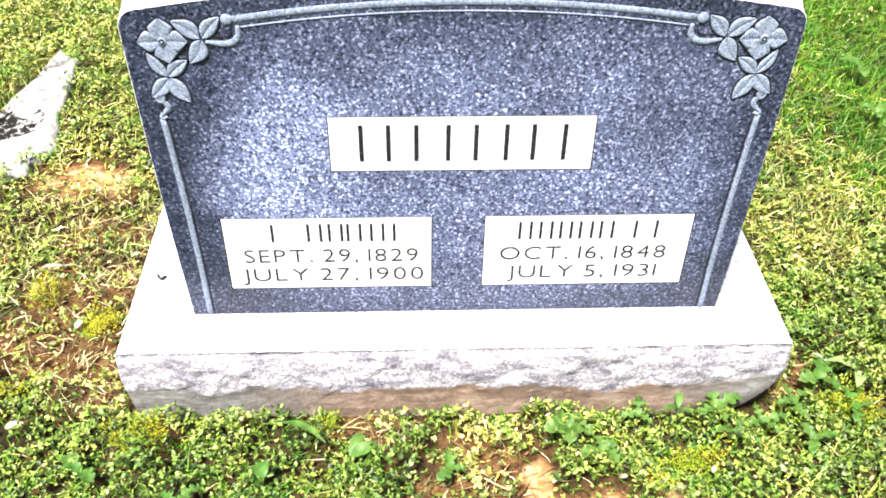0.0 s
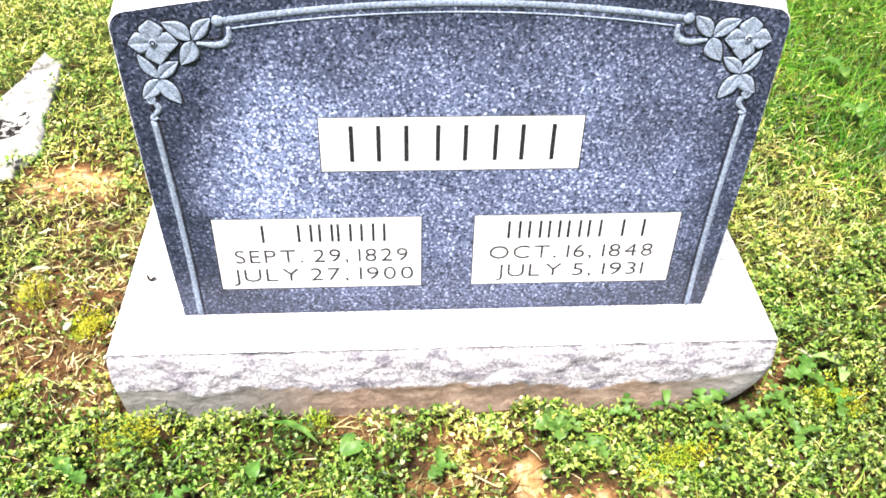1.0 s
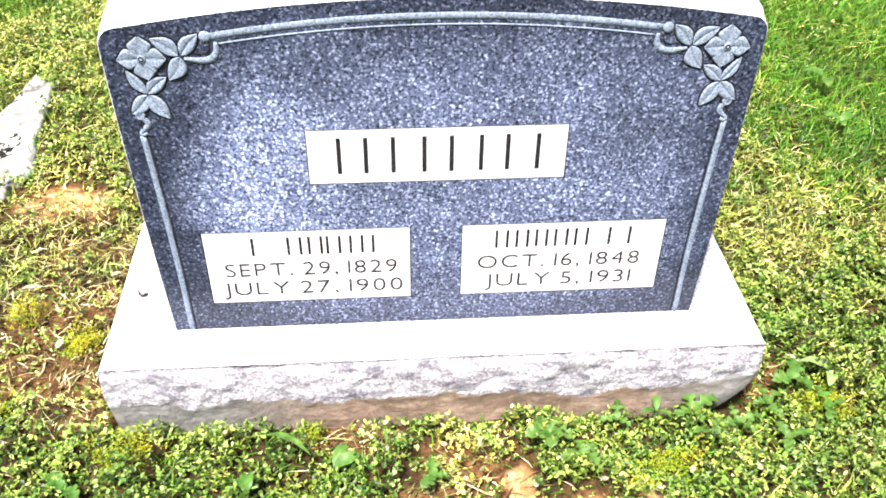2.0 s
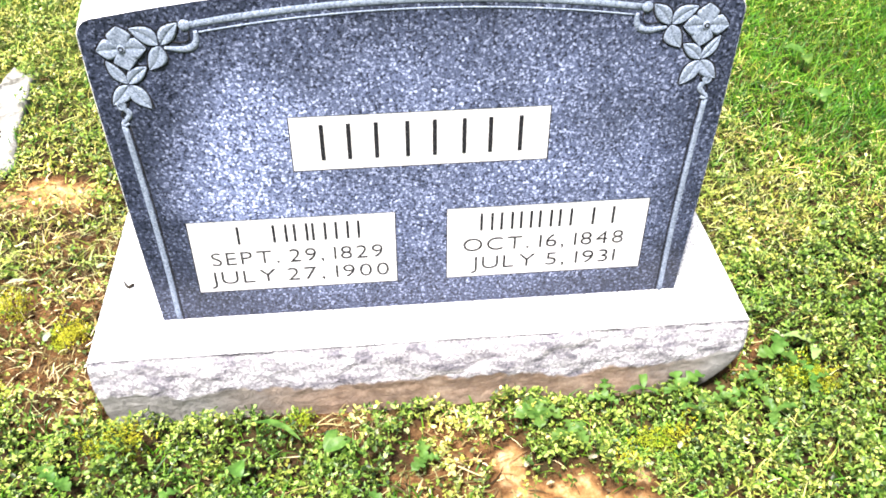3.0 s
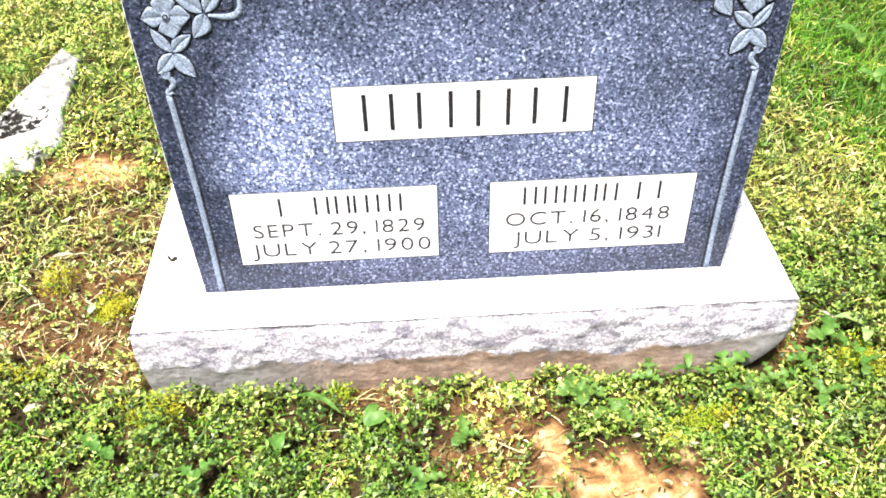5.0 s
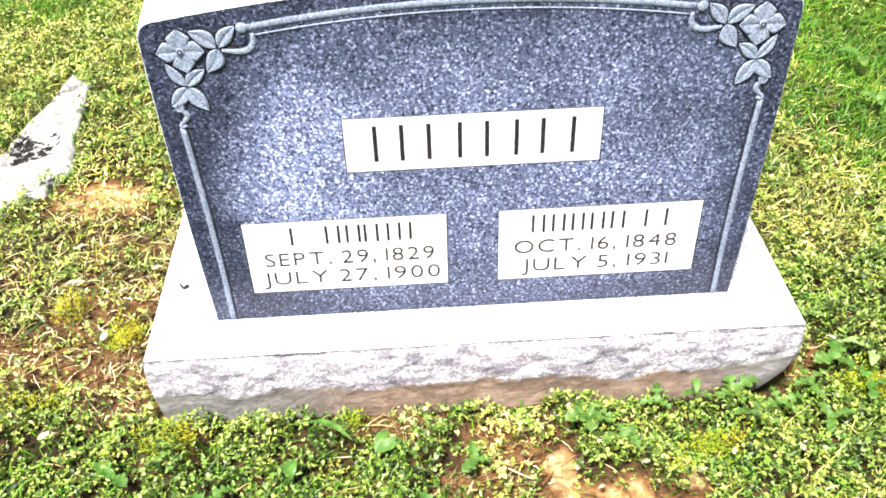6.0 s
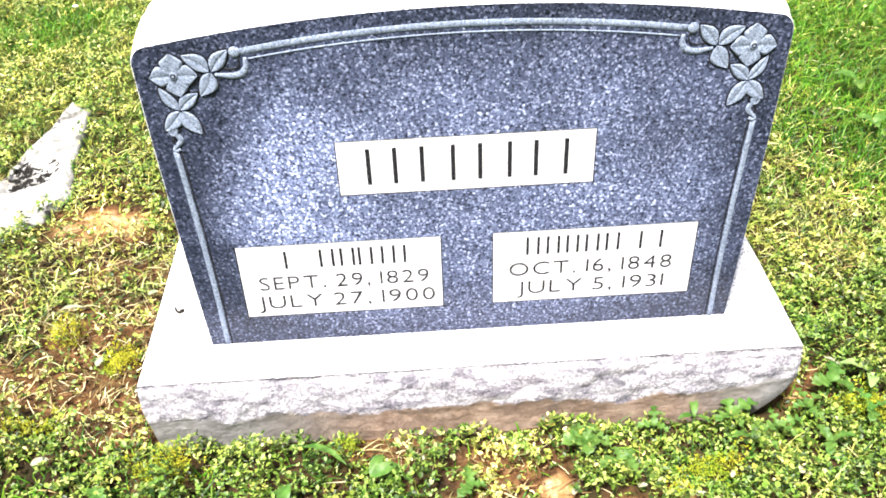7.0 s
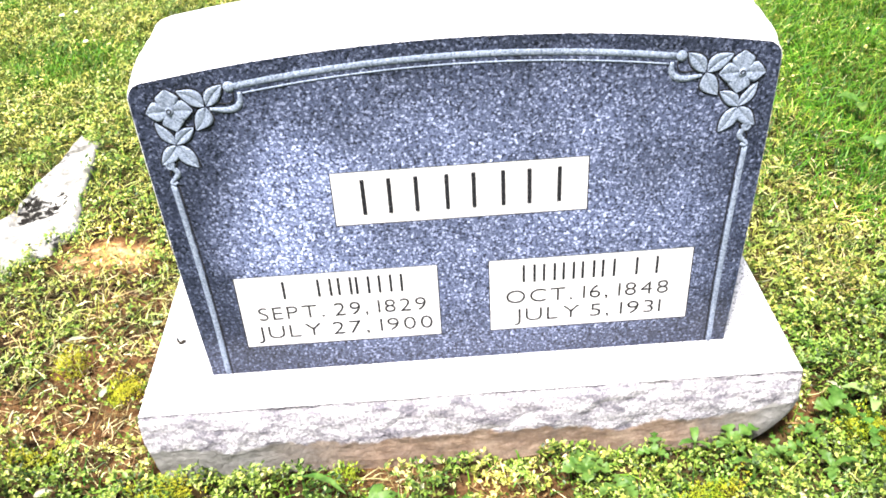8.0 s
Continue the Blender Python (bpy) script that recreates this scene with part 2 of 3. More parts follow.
    return np.clip((1.2 - d) / 0.6, 0, 1)


# ---- the lie of the ground ----
TOP = 0.155
BASE_X, BASE_Y = (-0.571, 0.566), (-0.092, 0.343)
CLAY = [(0.240, -0.352, 0.145, 0.075), (0.130, -0.240, 0.030, 0.050), (-0.795, 0.615, 0.13, 0.065), (0.345, -0.28, 0.05, 0.035)]
BROWN = [(-0.17, -0.135, 0.10, 0.035), (-0.72, 0.03, 0.14, 0.09), (-0.74, 0.24, 0.13, 0.12), (-0.02, -0.27, 0.08, 0.05), (-0.93, 0.10, 0.12, 0.06), (0.62, -0.02, 0.05, 0.05), (0.07, -0.30, 0.07, 0.045), (-0.62, -0.06, 0.06, 0.05), (0.06, -0.19, 0.09, 0.06), (-0.70, 0.42, 0.10, 0.05)]
STRAWY = [(-0.165, -0.140, 0.085, 0.026)]
MOSS = [(-0.545, -0.170, 0.06, 0.030), (0.385, -0.228, 0.06, 0.036), (-0.68, 0.13, 0.03, 0.03), (-0.22, -0.142, 0.02, 0.015), (-0.80, -0.05, 0.05, 0.03), (0.33, -0.27, 0.03, 0.02), (0.70, -0.10, 0.05, 0.03), (-0.80, 0.20, 0.04, 0.03)]


def patches(x, y, spots):
    out = 0.0 * x
    for s in spots:
        out = np.maximum(out, blob(x, y, *s))
    return out


def lie(x, y):
    """The height of the ground."""
    z = (field(x, y, 3.0, 2) - 0.5) * 0.030 + (field(x, y, 17.0, 3, 5.0) - 0.5) * 0.016
    z = z - 0.010 * patches(x, y, CLAY) - 0.004
    z = z - 0.030 * np.exp(-((x - 0.55) / 0.05) ** 2 - ((y + 0.085) / 0.035) ** 2)
    away = np.clip((np.hypot(x, y) - 6) / 40, 0, 1)
    return z + away * (field(x, y, 0.03, 2) - 0.4) * 2.0


def build_ground():
    far = [1.5, 3.5, 8, 18, 40, 90, 180]
    xs = np.concatenate([[-2.6 - d for d in far[::-1]], np.arange(-2.6, 2.601, 0.018), [2.6 + d for d in far]])
    ys = np.concatenate([[-0.9 - d for d in far[::-1]], np.arange(-0.9, 3.4, 0.018), [3.4 + d for d in far]])
    X, Y = np.meshgrid(xs, ys, indexing="ij")
    Z = lie(X, Y)
    n, m = X.shape
    i = np.arange(n * m).reshape(n, m)
    quads = np.stack([i[:-1, :-1], i[1:, :-1], i[1:, 1:], i[:-1, 1:]], -1).reshape(-1, 4)
    ob = array_mesh("ground", np.stack([X, Y, Z], -1).reshape(-1, 3), quads, soil, True)
    a = ob.data.attributes.new("bare", "FLOAT", "POINT")
    v = np.maximum(patches(X, Y, CLAY), np.maximum(0.40 * patches(X, Y, BROWN), 0.5 * patches(X, Y, STRAWY)))
    a.data.foreach_set("value", v.astype(np.float32).ravel())
    return tagged(ob, "brown earth with worn clay patches under thin turf", "ground", kind="structure")


build_ground()


# ---- the gravestone ----
def split_prism(rings, z_levels, closed_top):
    """Joins rings of equal count (bottom to top) into one skin."""
    bm = bmesh.new()
    rows = [[bm.verts.new((p[0], p[1], z)) for p in ring] for ring, z in zip(rings, z_levels)]
    for a, b in zip(rows, rows[1:]):
        for k in range(len(a)):
            j = (k + 1) % len(a)
            bm.faces.new((a[k], a[j], b[j], b[k]))
    if closed_top:
        bm.faces.new(rows[-1])
    bm.faces.new(rows[0][::-1])
    return bm


def rough(p, seed):
    """Broken-rock relief, -1 to 1, with broad scoops and sharp small breaks."""
    v = Vector(p) + Vector((seed, seed * 0.7, 0))
    big = noise.fractal(v * 7.0, 1.0, 2.0, 2)
    cut = abs(noise.noise(v * 17.0)) * 1.4 - 0.35
    fine = noise.fractal(v * 48.0, 0.9, 2.0, 3)
    return 0.55 * big + 0.36 * cut + 0.17 * fine


def gravestone():
    stone = tagged(new("gravestone"), "blue-grey granite gravestone with carved corners on a rough-faced base", "gravestone")
    build_base(stone)
    build_die(stone)
    return stone


def build_base(stone):
    x0, x1 = BASE_X
    y0, y1 = BASE_Y
    step = 0.007
    nx, ny = int((x1 - x0) / step), int((y1 - y0) / step)
    ring = []
    for k in range(nx):
        ring.append((x0 + (x1 - x0) * k / nx, y0, 0, -1))
    for k in range(ny):
        ring.append((x1, y0 + (y1 - y0) * k / ny, 1, 0))
    for k in range(nx):
        ring.append((x1 - (x1 - x0) * k / nx, y1, 0, 1))
    for k in range(ny):
        ring.append((x0, y1 - (y1 - y0) * k / ny, -1, 0))
    levels = np.concatenate([np.linspace(-0.05, 0.14, 30), [0.144, 0.147, 0.1495, 0.1515, 0.153, TOP]])
    rings, stains = [], []
    for z in levels:
        u = (TOP - z) / TOP
        row = []
        for x, y, ax, ay in ring:
            # the broken ridge along the face; below it the stone is scooped back
            run = x if ay else y + 3.0
            ridge = 0.50 + 0.20 * noise.noise(Vector((run * 4.0, 1.7, ay))) + 0.16 * noise.noise(Vector((run * 13.0, 5.2, ay))) + 0.05 * noise.noise(Vector((run * 45.0, 2.2, ay)))
            below = min(1.0, max(0.0, (u - ridge) / 0.16))
            swell = 0.011 * math.sin(min(1.0, u / ridge) * 1.571) - 0.0015 * below * below * (3 - 2 * below)
            r = rough((x * 0.8, y * 0.8, z * 1.25), 3.1)
            grow = min(1.0, u * 14.0)
            out = grow * (swell + 0.0105 * r * (1 if ay < 0 else 0.7) * (1 - 0.5 * below))
            if u < 0.02:
                out = -0.0016 * (noise.noise(Vector((x, y, 2)) * 60) + 0.4)
            elif u < 0.075:
                # uneven set-back under the rough arris, added to throw a thin dark line
                out -= 0.0035 * (0.6 + noise.noise(Vector((x, y, 8)) * 42))
            near = min(x - x0, x1 - x)
            if ay:
                out -= grow * 0.008 * u * math.exp(-near / 0.03)
            side = 0.35 if ax else 1.0
            px, py = x + ax * out * side, y + ay * out
            # the ends draw in towards the ground, one far more than the other
            px -= max(0.0, (u - 0.38) / 0.62) ** 2.0 * 0.058 * max(0.0, (px - 0.40) / 0.17) ** 1.6
            px += max(0.0, (u - 0.30) / 0.70) * 0.010 * max(0.0, (-px - 0.40) / 0.17) ** 1.6
            row.append((px, py))
            stains.append(min(1.0, max(0.0, (u - ridge) / 0.09 + 0.25)))
        rings.append(row)
    bm = split_prism(rings, levels, False)
    body = part("base_body", bm, rock_face, stone, "rough split-granite base, earth-stained low down")
    body.data.attributes.new("stain", "FLOAT", "POINT").data.foreach_set("value", stains)
    # the sawn top, a thin slab of the same block
    top = bmesh.new()
    lo = [top.verts.new((p[0], p[1], TOP - 0.002)) for p in rings[-1]]
    hi = [top.verts.new((p[0] + 0.0006 * (-p[0] / 0.57), p[1] + (0.0006 if p[1] < 0.1 else -0.0006), TOP)) for p in rings[-1]]
    for k in range(len(lo)):
        j = (k + 1) % len(lo)
        top.faces.new((lo[k], lo[j], hi[j], hi[k]))
    top.faces.new(hi)
    part("base_top", top, sawn, stone, "flat sawn granite top, even pale tone")


def half_width(z):
    u = (z - TOP) / 0.55
    return 0.457 + 0.016 * (1 - (1 - min(1, max(0, u))) ** 1.6)


def arch(x):
    return 0.761 - 0.185 * x * x


def die_outline():
    """The front face's outline, in x and z, anticlockwise from the lower left."""
    right = [(half_width(z), z) for z in np.linspace(TOP, 0.695, 34)]
    cx, cz, r = half_width(0.7) - 0.028, arch(0.445) - 0.028, 0.028
    right += [(cx + r * math.cos(a), cz + r * math.sin(a)) for a in np.linspace(0.1, 1.45, 9)]
    top = [(x, arch(x)) for x in np.linspace(0.435, -0.435, 80)]
    left = [(-x, z) for x, z in right[::-1]]
    bottom = [(x, TOP) for x in np.linspace(-0.457, 0.457, 60)[1:-1]]
    return right + top + left + bottom


PANELS = [(-0.202, 0.200, 0.455, 0.554), (-0.384, -0.045, 0.214, 0.366), (0.039, 0.382, 0.214, 0.366)]
THICK = 0.254


def build_die(stone):
    ring = die_outline()
    n = len(ring)
    normals = []
    for k in range(n):
        a, b = Vector(ring[k - 1]), Vector(ring[(k + 1) % n])
        t = (b - a).normalized()
        normals.append((t.y, -t.x))
    depths = [0.0, 0.0015, 0.004] + list(np.linspace(0.012, THICK - 0.012, 20)) + [THICK - 0.004, THICK]
    bm = bmesh.new()
    rows = []
    for d in depths:
        u = d / THICK
        row = []
        for (x, z), (ax, az) in zip(ring, normals):
            edge = min(1.0, d / 0.03, (THICK - d) / 0.03)
            soft = 0.012 if abs(ax) < 0.8 else 0.007
            if z <= TOP + 0.001:
                out = 0.0
            else:
                foot = min(1.0, (z - TOP) / 0.05)
                out = foot * edge * (soft * (0.6 + 0.4 * math.sin(math.pi * u)) + (0.007 if abs(ax) < 0.8 else 0.004) * rough((x, d, z), 9.4))
            if d < 0.001:
                out -= 0.0012
            row.append(bm.verts.new((x + ax * out, d, max(TOP, z + az * out))))
        rows.append(row)
    for a, b in zip(rows, rows[1:]):
        for k in range(n):
            j = (k + 1) % n
            bm.faces.new((a[k], b[k], b[j], a[j]))
    bm.faces.new(rows[-1])
    bmesh.ops.recalc_face_normals(bm, faces=bm.faces)
    part("die_body", bm, sawn, stone, "pale rock-pitched granite top, sides and back")
    # the polished face, with sunk fields left open for the panels
    loops = [[Vector((x - ax * 0.0012, z - az * 0.0012, 0)) for (x, z), (ax, az) in zip(ring, normals)]]
    for a, b, c, d in PANELS:
        loops.append([Vector((a, c, 0)), Vector((a, d, 0)), Vector((b, d, 0)), Vector((b, c, 0))])
    from mathutils.geometry import tessellate_polygon
    flat = [p for l in loops for p in l]
    face = bmesh.new()
    vs = [face.verts.new((p.x, -0.0004, max(p.y, TOP + 0.0004))) for p in flat]
    for tri in tessellate_polygon(loops):
        try:
            face.faces.new([vs[k] for k in tri])
        except ValueError:
            pass
    bmesh.ops.recalc_face_normals(face, faces=face.faces)
    if sum(f.normal.y * f.calc_area() for f in face.faces) > 0:
        bmesh.ops.reverse_faces(face, faces=face.faces)
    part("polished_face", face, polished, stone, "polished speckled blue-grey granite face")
    build_panels(stone)
    build_border(stone)
    for s in (1, -1):
        build_corner(stone, s)


SUNK = 0.0005


def build_panels(stone):
    for (a, b, c, d), words in zip(PANELS, TEXTS):
        bm = bmesh.new()
        fr = [bm.verts.new((x, -0.0004, z)) for x, z in ((a, c), (b, c), (b, d), (a, d))]
        bk = [bm.verts.new((x, SUNK, z)) for x, z in ((a + 0.0016, c + 0.0012), (b - 0.0016, c + 0.0012), (b - 0.0016, d - 0.0012), (a + 0.0016, d - 0.0012))]
        inner = bm.faces.new(bk)
        walls = [bm.faces.new((fr[k], fr[(k + 1) % 4], bk[(k + 1) % 4], bk[k])) for k in range(4)]
        bmesh.ops.recalc_face_normals(bm, faces=bm.faces)
        if inner.normal.y > 0:
            bmesh.ops.reverse_faces(bm, faces=bm.faces)
        # walls are near-black: the recess's edge shade is put into their colour
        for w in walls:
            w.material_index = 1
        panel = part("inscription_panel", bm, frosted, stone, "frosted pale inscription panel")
        panel.data.materials.append(letter_and_shade_dark)
        for kind, content, x0, x1, z0, z1 in words:
            if kind == "bars":
                for p, q in content:
                    bar(panel, p, q, z0, z1)
            else:
                lettering(panel, content, x0, x1, z0, z1)


def bar(panel, x0, x1, z0, z1):
    bm = bmesh.new()
    bmesh.ops.create_cube(bm, size=1.0, matrix=Matrix.LocRotScale(((x0 + x1) / 2, SUNK - 0.0003, (z0 + z1) / 2), None, (x1 - x0, 0.0008, z1 - z0)))
    part("plain_bar", bm, letter_and_shade_dark, panel)


def glyph(ch):
    """One built-in letter as a thin mesh, one unit to the em."""
    data = bpy.data.curves.new("letter", "FONT")
    data.body, data.extrude, data.resolution_u, data.offset = ch, 0.02, 4, -0.011
    tmp = new("letter_curve", data)
    bpy.context.view_layer.update()
    mesh = bpy.data.meshes.new_from_object(tmp.evaluated_get(bpy.context.evaluated_depsgraph_get()))
    bpy.data.objects.remove(tmp)
    co = np.empty(len(mesh.vertices) * 3, np.float32)
    mesh.vertices.foreach_get("co", co)
    return mesh, co.reshape(-1, 3)


def lettering(panel, words, x0, x1, z0, z1):
    """Built-in letters, spaced as cut, the whole run fitted to its own width and height."""
    laid, pen = [], 0.0
    for ch in words:
        if ch == " ":
            pen += 0.22
            continue
        mesh, co = glyph(ch)
        lo, hi = co[:, 0].min(), co[:, 0].max()
        laid.append((mesh, co, pen - lo))
        pen += hi - lo + 0.17
    wide = pen - 0.17
    for mesh, co, shift in laid:
        out = np.empty_like(co)
        out[:, 0] = x0 + (co[:, 0] + shift) / wide * (x1 - x0)
        out[:, 2] = z0 + co[:, 1] / 0.72 * (z1 - z0)
        out[:, 1] = SUNK - 0.0003 + co[:, 2] * 0.02
        mesh.vertices.foreach_set("co", out.ravel())
        mesh.update()
        mesh.name = "letter"
        link_mesh("letter", mesh, letter_pale, panel)


def stems(*xs, w=0.006):
    return [(x - w / 2, x + w / 2) for x in xs]


TEXTS = [
    [("bars", stems(-0.153, -0.112, -0.070, -0.022, 0.020, 0.066, 0.107, 0.154, w=0.0065), 0, 0, 0.474, 0.538)],
    [("bars", stems(-0.304, -0.246, -0.226, -0.212, -0.192, -0.182, -0.162, -0.144, -0.125, -0.107, w=0.0042), 0, 0, 0.316, 0.352),
     ("text", "SEPT. 29, 1829", -0.354, -0.069, 0.272, 0.301), ("text", "JULY 27, 1900", -0.362, -0.060, 0.231, 0.260)],
    [("bars", stems(0.098, 0.116, 0.132, 0.150, 0.165, 0.182, 0.197, 0.216, 0.231, 0.250, 0.288, 0.322, w=0.0042), 0, 0, 0.316, 0.352),
     ("text", "OCT. 16, 1848", 0.068, 0.345, 0.272, 0.301), ("text", "JULY 5, 1931", 0.082, 0.335, 0.231, 0.260)],
]


def ribbon(points, width, proud, y=-0.0006, taper=None):
    """A raised carved band with a rounded back along points in x and z."""
    bm = bmesh.new()
    rows = []
    for k, p in enumerate(points):
        a, b = Vector(points[max(0, k - 1)]), Vector(points[min(len(points) - 1, k + 1)])
        t = (b - a).normalized()
        nx, nz = -t.y, t.x
        w = width * (taper(k / (len(points) - 1)) if taper else 1.0)
        row = []
        for s, h in ((-0.5, 0.0), (-0.36, 0.75), (0.0, 1.0), (0.36, 0.75), (0.5, 0.0)):
            row.append(bm.verts.new((p[0] + nx * w * s, y - proud * h, p[1] + nz * w * s)))
        rows.append(row)
    for a, b in zip(rows, rows[1:]):
        for k in range(4):
            bm.faces.new((a[k], a[k + 1], b[k + 1], b[k]))
    for r in (rows[0], rows[-1]):
        bm.faces.new(r)
    bmesh.ops.recalc_face_normals(bm, faces=bm.faces)
    return bm


def build_border(stone):
    for s in (1, -1):
        zs = np.linspace(0.553, TOP + 0.001, 30)
        line = [(s * (0.4285 + 0.010 * max(0, (z - 0.25) / 0.3) ** 1.5), z) for z in zs]
        part("border_line", ribbon(line, 0.0085, 0.0012), carved, stone, "pale carved border line", True)
        thin = [(x - s * 0.0075, z) for x, z in line]
        part("border_line", ribbon(thin, 0.0026, 0.0006), letter_and_shade_dark, stone, "", True)
    xs = np.linspace(-0.318, 0.318, 70)
    part("border_line", ribbon([(x, arch(x) - 0.0275 - 0.055 * x * x) for x in xs], 0.0100, 0.0012), carved, stone, "pale carved border line", True)
    xs = np.linspace(-0.308, 0.308, 70)
    part("border_line", ribbon([(x, arch(x) - 0.0405 - 0.055 * x * x) for x in xs], 0.0028, 0.0010), carved, stone, "", True)


def leaf_width(u, petal):
    """Half width along a leaf: leaves taper both ways, petals are broad beyond the middle and pointed."""
    if u <= 0 or u >= 1:
        return 0.03
    if petal:
        return 0.30 + 0.70 * math.sin(1.571 * u / 0.58) if u < 0.58 else max(0.03, (1 - ((u - 0.58) / 0.42) ** 1.25) ** 0.95)
    return max(0.03, math.sin(math.pi * u ** 0.82) ** 0.85)


def carved_leaf(root, tip, width, proud=0.0024, fold=0.8, bend=0.0, petal=False):
    """A leaf or petal in low relief: a raised rim, hollowed halves and a creased midrib, over a flat dark outline that
    paints a recess's shade.
    """
    bm = bmesh.new()
    a, b = Vector(root), Vector(tip)
    t = b - a
    side = Vector((-t.y, t.x)).normalized()
    L, C = 14, 14
    rim = []
    for i in range(-L, L + 1):
        u = abs(i) / L
        w = width * 0.5 * leaf_width(u, petal) + 0.0024
        p = a + t * (u * 1.07 - 0.03) + side * bend * math.sin(math.pi * u) + side * w * (1 if i > 0 else -1)
        rim.append(bm.verts.new((p.x, -0.00055, p.y)))
    painted_groove = bm.faces.new(rim)
    rows = []
    for i in range(L + 1):
        u = i / L
        w = width * 0.5 * leaf_width(u, petal)
        mid = a + t * u + side * bend * math.sin(math.pi * u)
        row = []
        for j in range(C + 1):
            v = j / C * 2 - 1
            p = mid + side * w * v
            hollow = (1 - abs(v) ** 10) * (0.62 + 0.38 * abs(v) ** 2)
            crease = 1 - fold * math.exp(-(v / 0.13) ** 2) * (1 - 0.6 * u)
            h = proud * (0.45 + 0.55 * math.sin(math.pi * (0.10 + 0.75 * u))) * max(0, hollow * crease)
            row.append(bm.verts.new((p.x, -0.0009 - h, p.y)))
        rows.append(row)
    for r, q in zip(rows, rows[1:]):
        for j in range(C):
            bm.faces.new((r[j], r[j + 1], q[j + 1], q[j]))
    bm.normal_update()
    for f in bm.faces:
        if f.normal.y > 0:
            f.normal_flip()
    painted_groove.material_index = 1
    return bm


def build_corner(stone, s):
    """One corner spray; s is 1 or -1 for its hand."""
    spray = new("corner_carving")
    spray.parent = stone
    spray["label"] = "carved dogwood flower and leaf spray"

    def f(x, z):
        return (s * x, z)

    # the leaves: root, tip, width, bend
    for root, tip, w, bend in (((0.366, 0.682), (0.4005, 0.7075), 0.0245, -0.003), ((0.362, 0.682), (0.3350, 0.7130), 0.0225, 0.002), ((0.364, 0.679), (0.3840, 0.6440), 0.0265, 0.004),
                               ((0.4175, 0.6235), (0.3880, 0.6480), 0.0215, 0.002), ((0.419, 0.6235), (0.4420, 0.6600), 0.0165, 0.002),
                               ((0.4165, 0.620), (0.3930, 0.5815), 0.0245, -0.002), ((0.4190, 0.620), (0.4465, 0.5900), 0.0235, 0.002)):
        part("leaf", carved_leaf(f(*root), f(*tip), w, 0.0036, 0.9, -s * bend), carved, spray, "", True).data.materials.append(letter_and_shade_dark)
    # the flower over them, four broad pointed petals
    c = (0.4167, 0.6785)
    for tip, w in (((0.4120, 0.6452), 0.0330), ((0.3830, 0.6770), 0.0320), ((0.4510, 0.6765), 0.0320), ((0.4165, 0.7120), 0.0330)):
        d = Vector(tip) - Vector(c)
        root = Vector(c) + d * 0.06
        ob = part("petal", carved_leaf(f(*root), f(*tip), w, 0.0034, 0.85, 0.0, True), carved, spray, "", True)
        ob.data.materials.append(letter_and_shade_dark)
        ob.location.y = -0.0012
    bm = bmesh.new()
    x, z = f(*c)
    prof = [(0.0062, 0.0), (0.0058, 0.0045), (0.0046, 0.0052), (0.0032, 0.0042), (0.0020, 0.0044)]
    rows = [[bm.verts.new((x + r * math.cos(k * math.pi / 8), -0.0006 - h, z + r * math.sin(k * math.pi / 8))) for k in range(16)] for r, h in prof]
    for p, q in zip(rows, rows[1:]):
        for k in range(16):
            bm.faces.new((p[k], p[(k + 1) % 16], q[(k + 1) % 16], q[k]))
    bm.faces.new(rows[-1])
    bmesh.ops.recalc_face_normals(bm, faces=bm.faces)
    part("flower_centre", bm, carved, spray, "", True)
    # dark disc paints the shade of the centre's ring hollow, pale dot on top
    for r, h, m in ((0.0042, 0.0056, letter_and_shade_dark), (0.0021, 0.0061, carved)):
        bm = bmesh.new()
        bmesh.ops.create_cone(bm, segments=14, radius1=r, radius2=r * 0.9, depth=0.0008, cap_ends=True, matrix=Matrix.LocRotScale((x, -h, z), Euler((radians(90), 0, 0)), None))
        part("flower_eye", bm, m, spray)
    # the scroll from the leaves up to the border's end, with its thin inner line
    sweep = np.linspace(0, 1, 22)
    scroll = [(0.358 - 0.046 * math.sin(1.75 * u), 0.6765 - 0.006 * math.sin(3.1 * u) + 0.024 * u ** 2.6) for u in sweep]
    part("stem", ribbon([f(*p) for p in scroll], 0.0095, 0.0022, taper=lambda u: 0.35 + 0.75 * math.sin(2.7 * u + 0.2)), carved, spray, "", True)
    inner = [(0.352 - 0.031 * math.sin(1.75 * u), 0.6865 - 0.005 * math.sin(3.1 * u) + 0.014 * u ** 2.6) for u in sweep]
    part("stem", ribbon([f(*p) for p in inner], 0.0022, 0.0009), letter_and_shade_dark, spray, "", True)
    bm = bmesh.new()
    bmesh.ops.create_uvsphere(bm, u_segments=14, v_segments=8, radius=0.0085, matrix=Matrix.LocRotScale((s * 0.3255, -0.0008, 0.7090), None, (1, 0.38, 1)))
    part("bud", bm, carved, spray, "", True)
    # the twisted tail that runs into the side line
    for sgn, m, w in ((1, carved, 0.0078), (-1, letter_and_shade_dark, 0.0028)):
        tail = [f(0.4285 + 0.0070 * u + sgn * 0.0055 * math.sin(u * 7.4), 0.6000 - 0.044 * u) for u in np.linspace(0, 1, 30)]
        part("stem", ribbon(tail, w, 0.0024 if sgn > 0 else 0.0012, taper=lambda u: 0.55 + 0.6 * math.sin(2.9 * u)), m, spray, "", True)
    loop = [f(0.4355 + 0.0055 * math.cos(a), 0.5875 + 0.0062 * math.sin(a)) for a in np.linspace(2.2, 7.4, 18)]
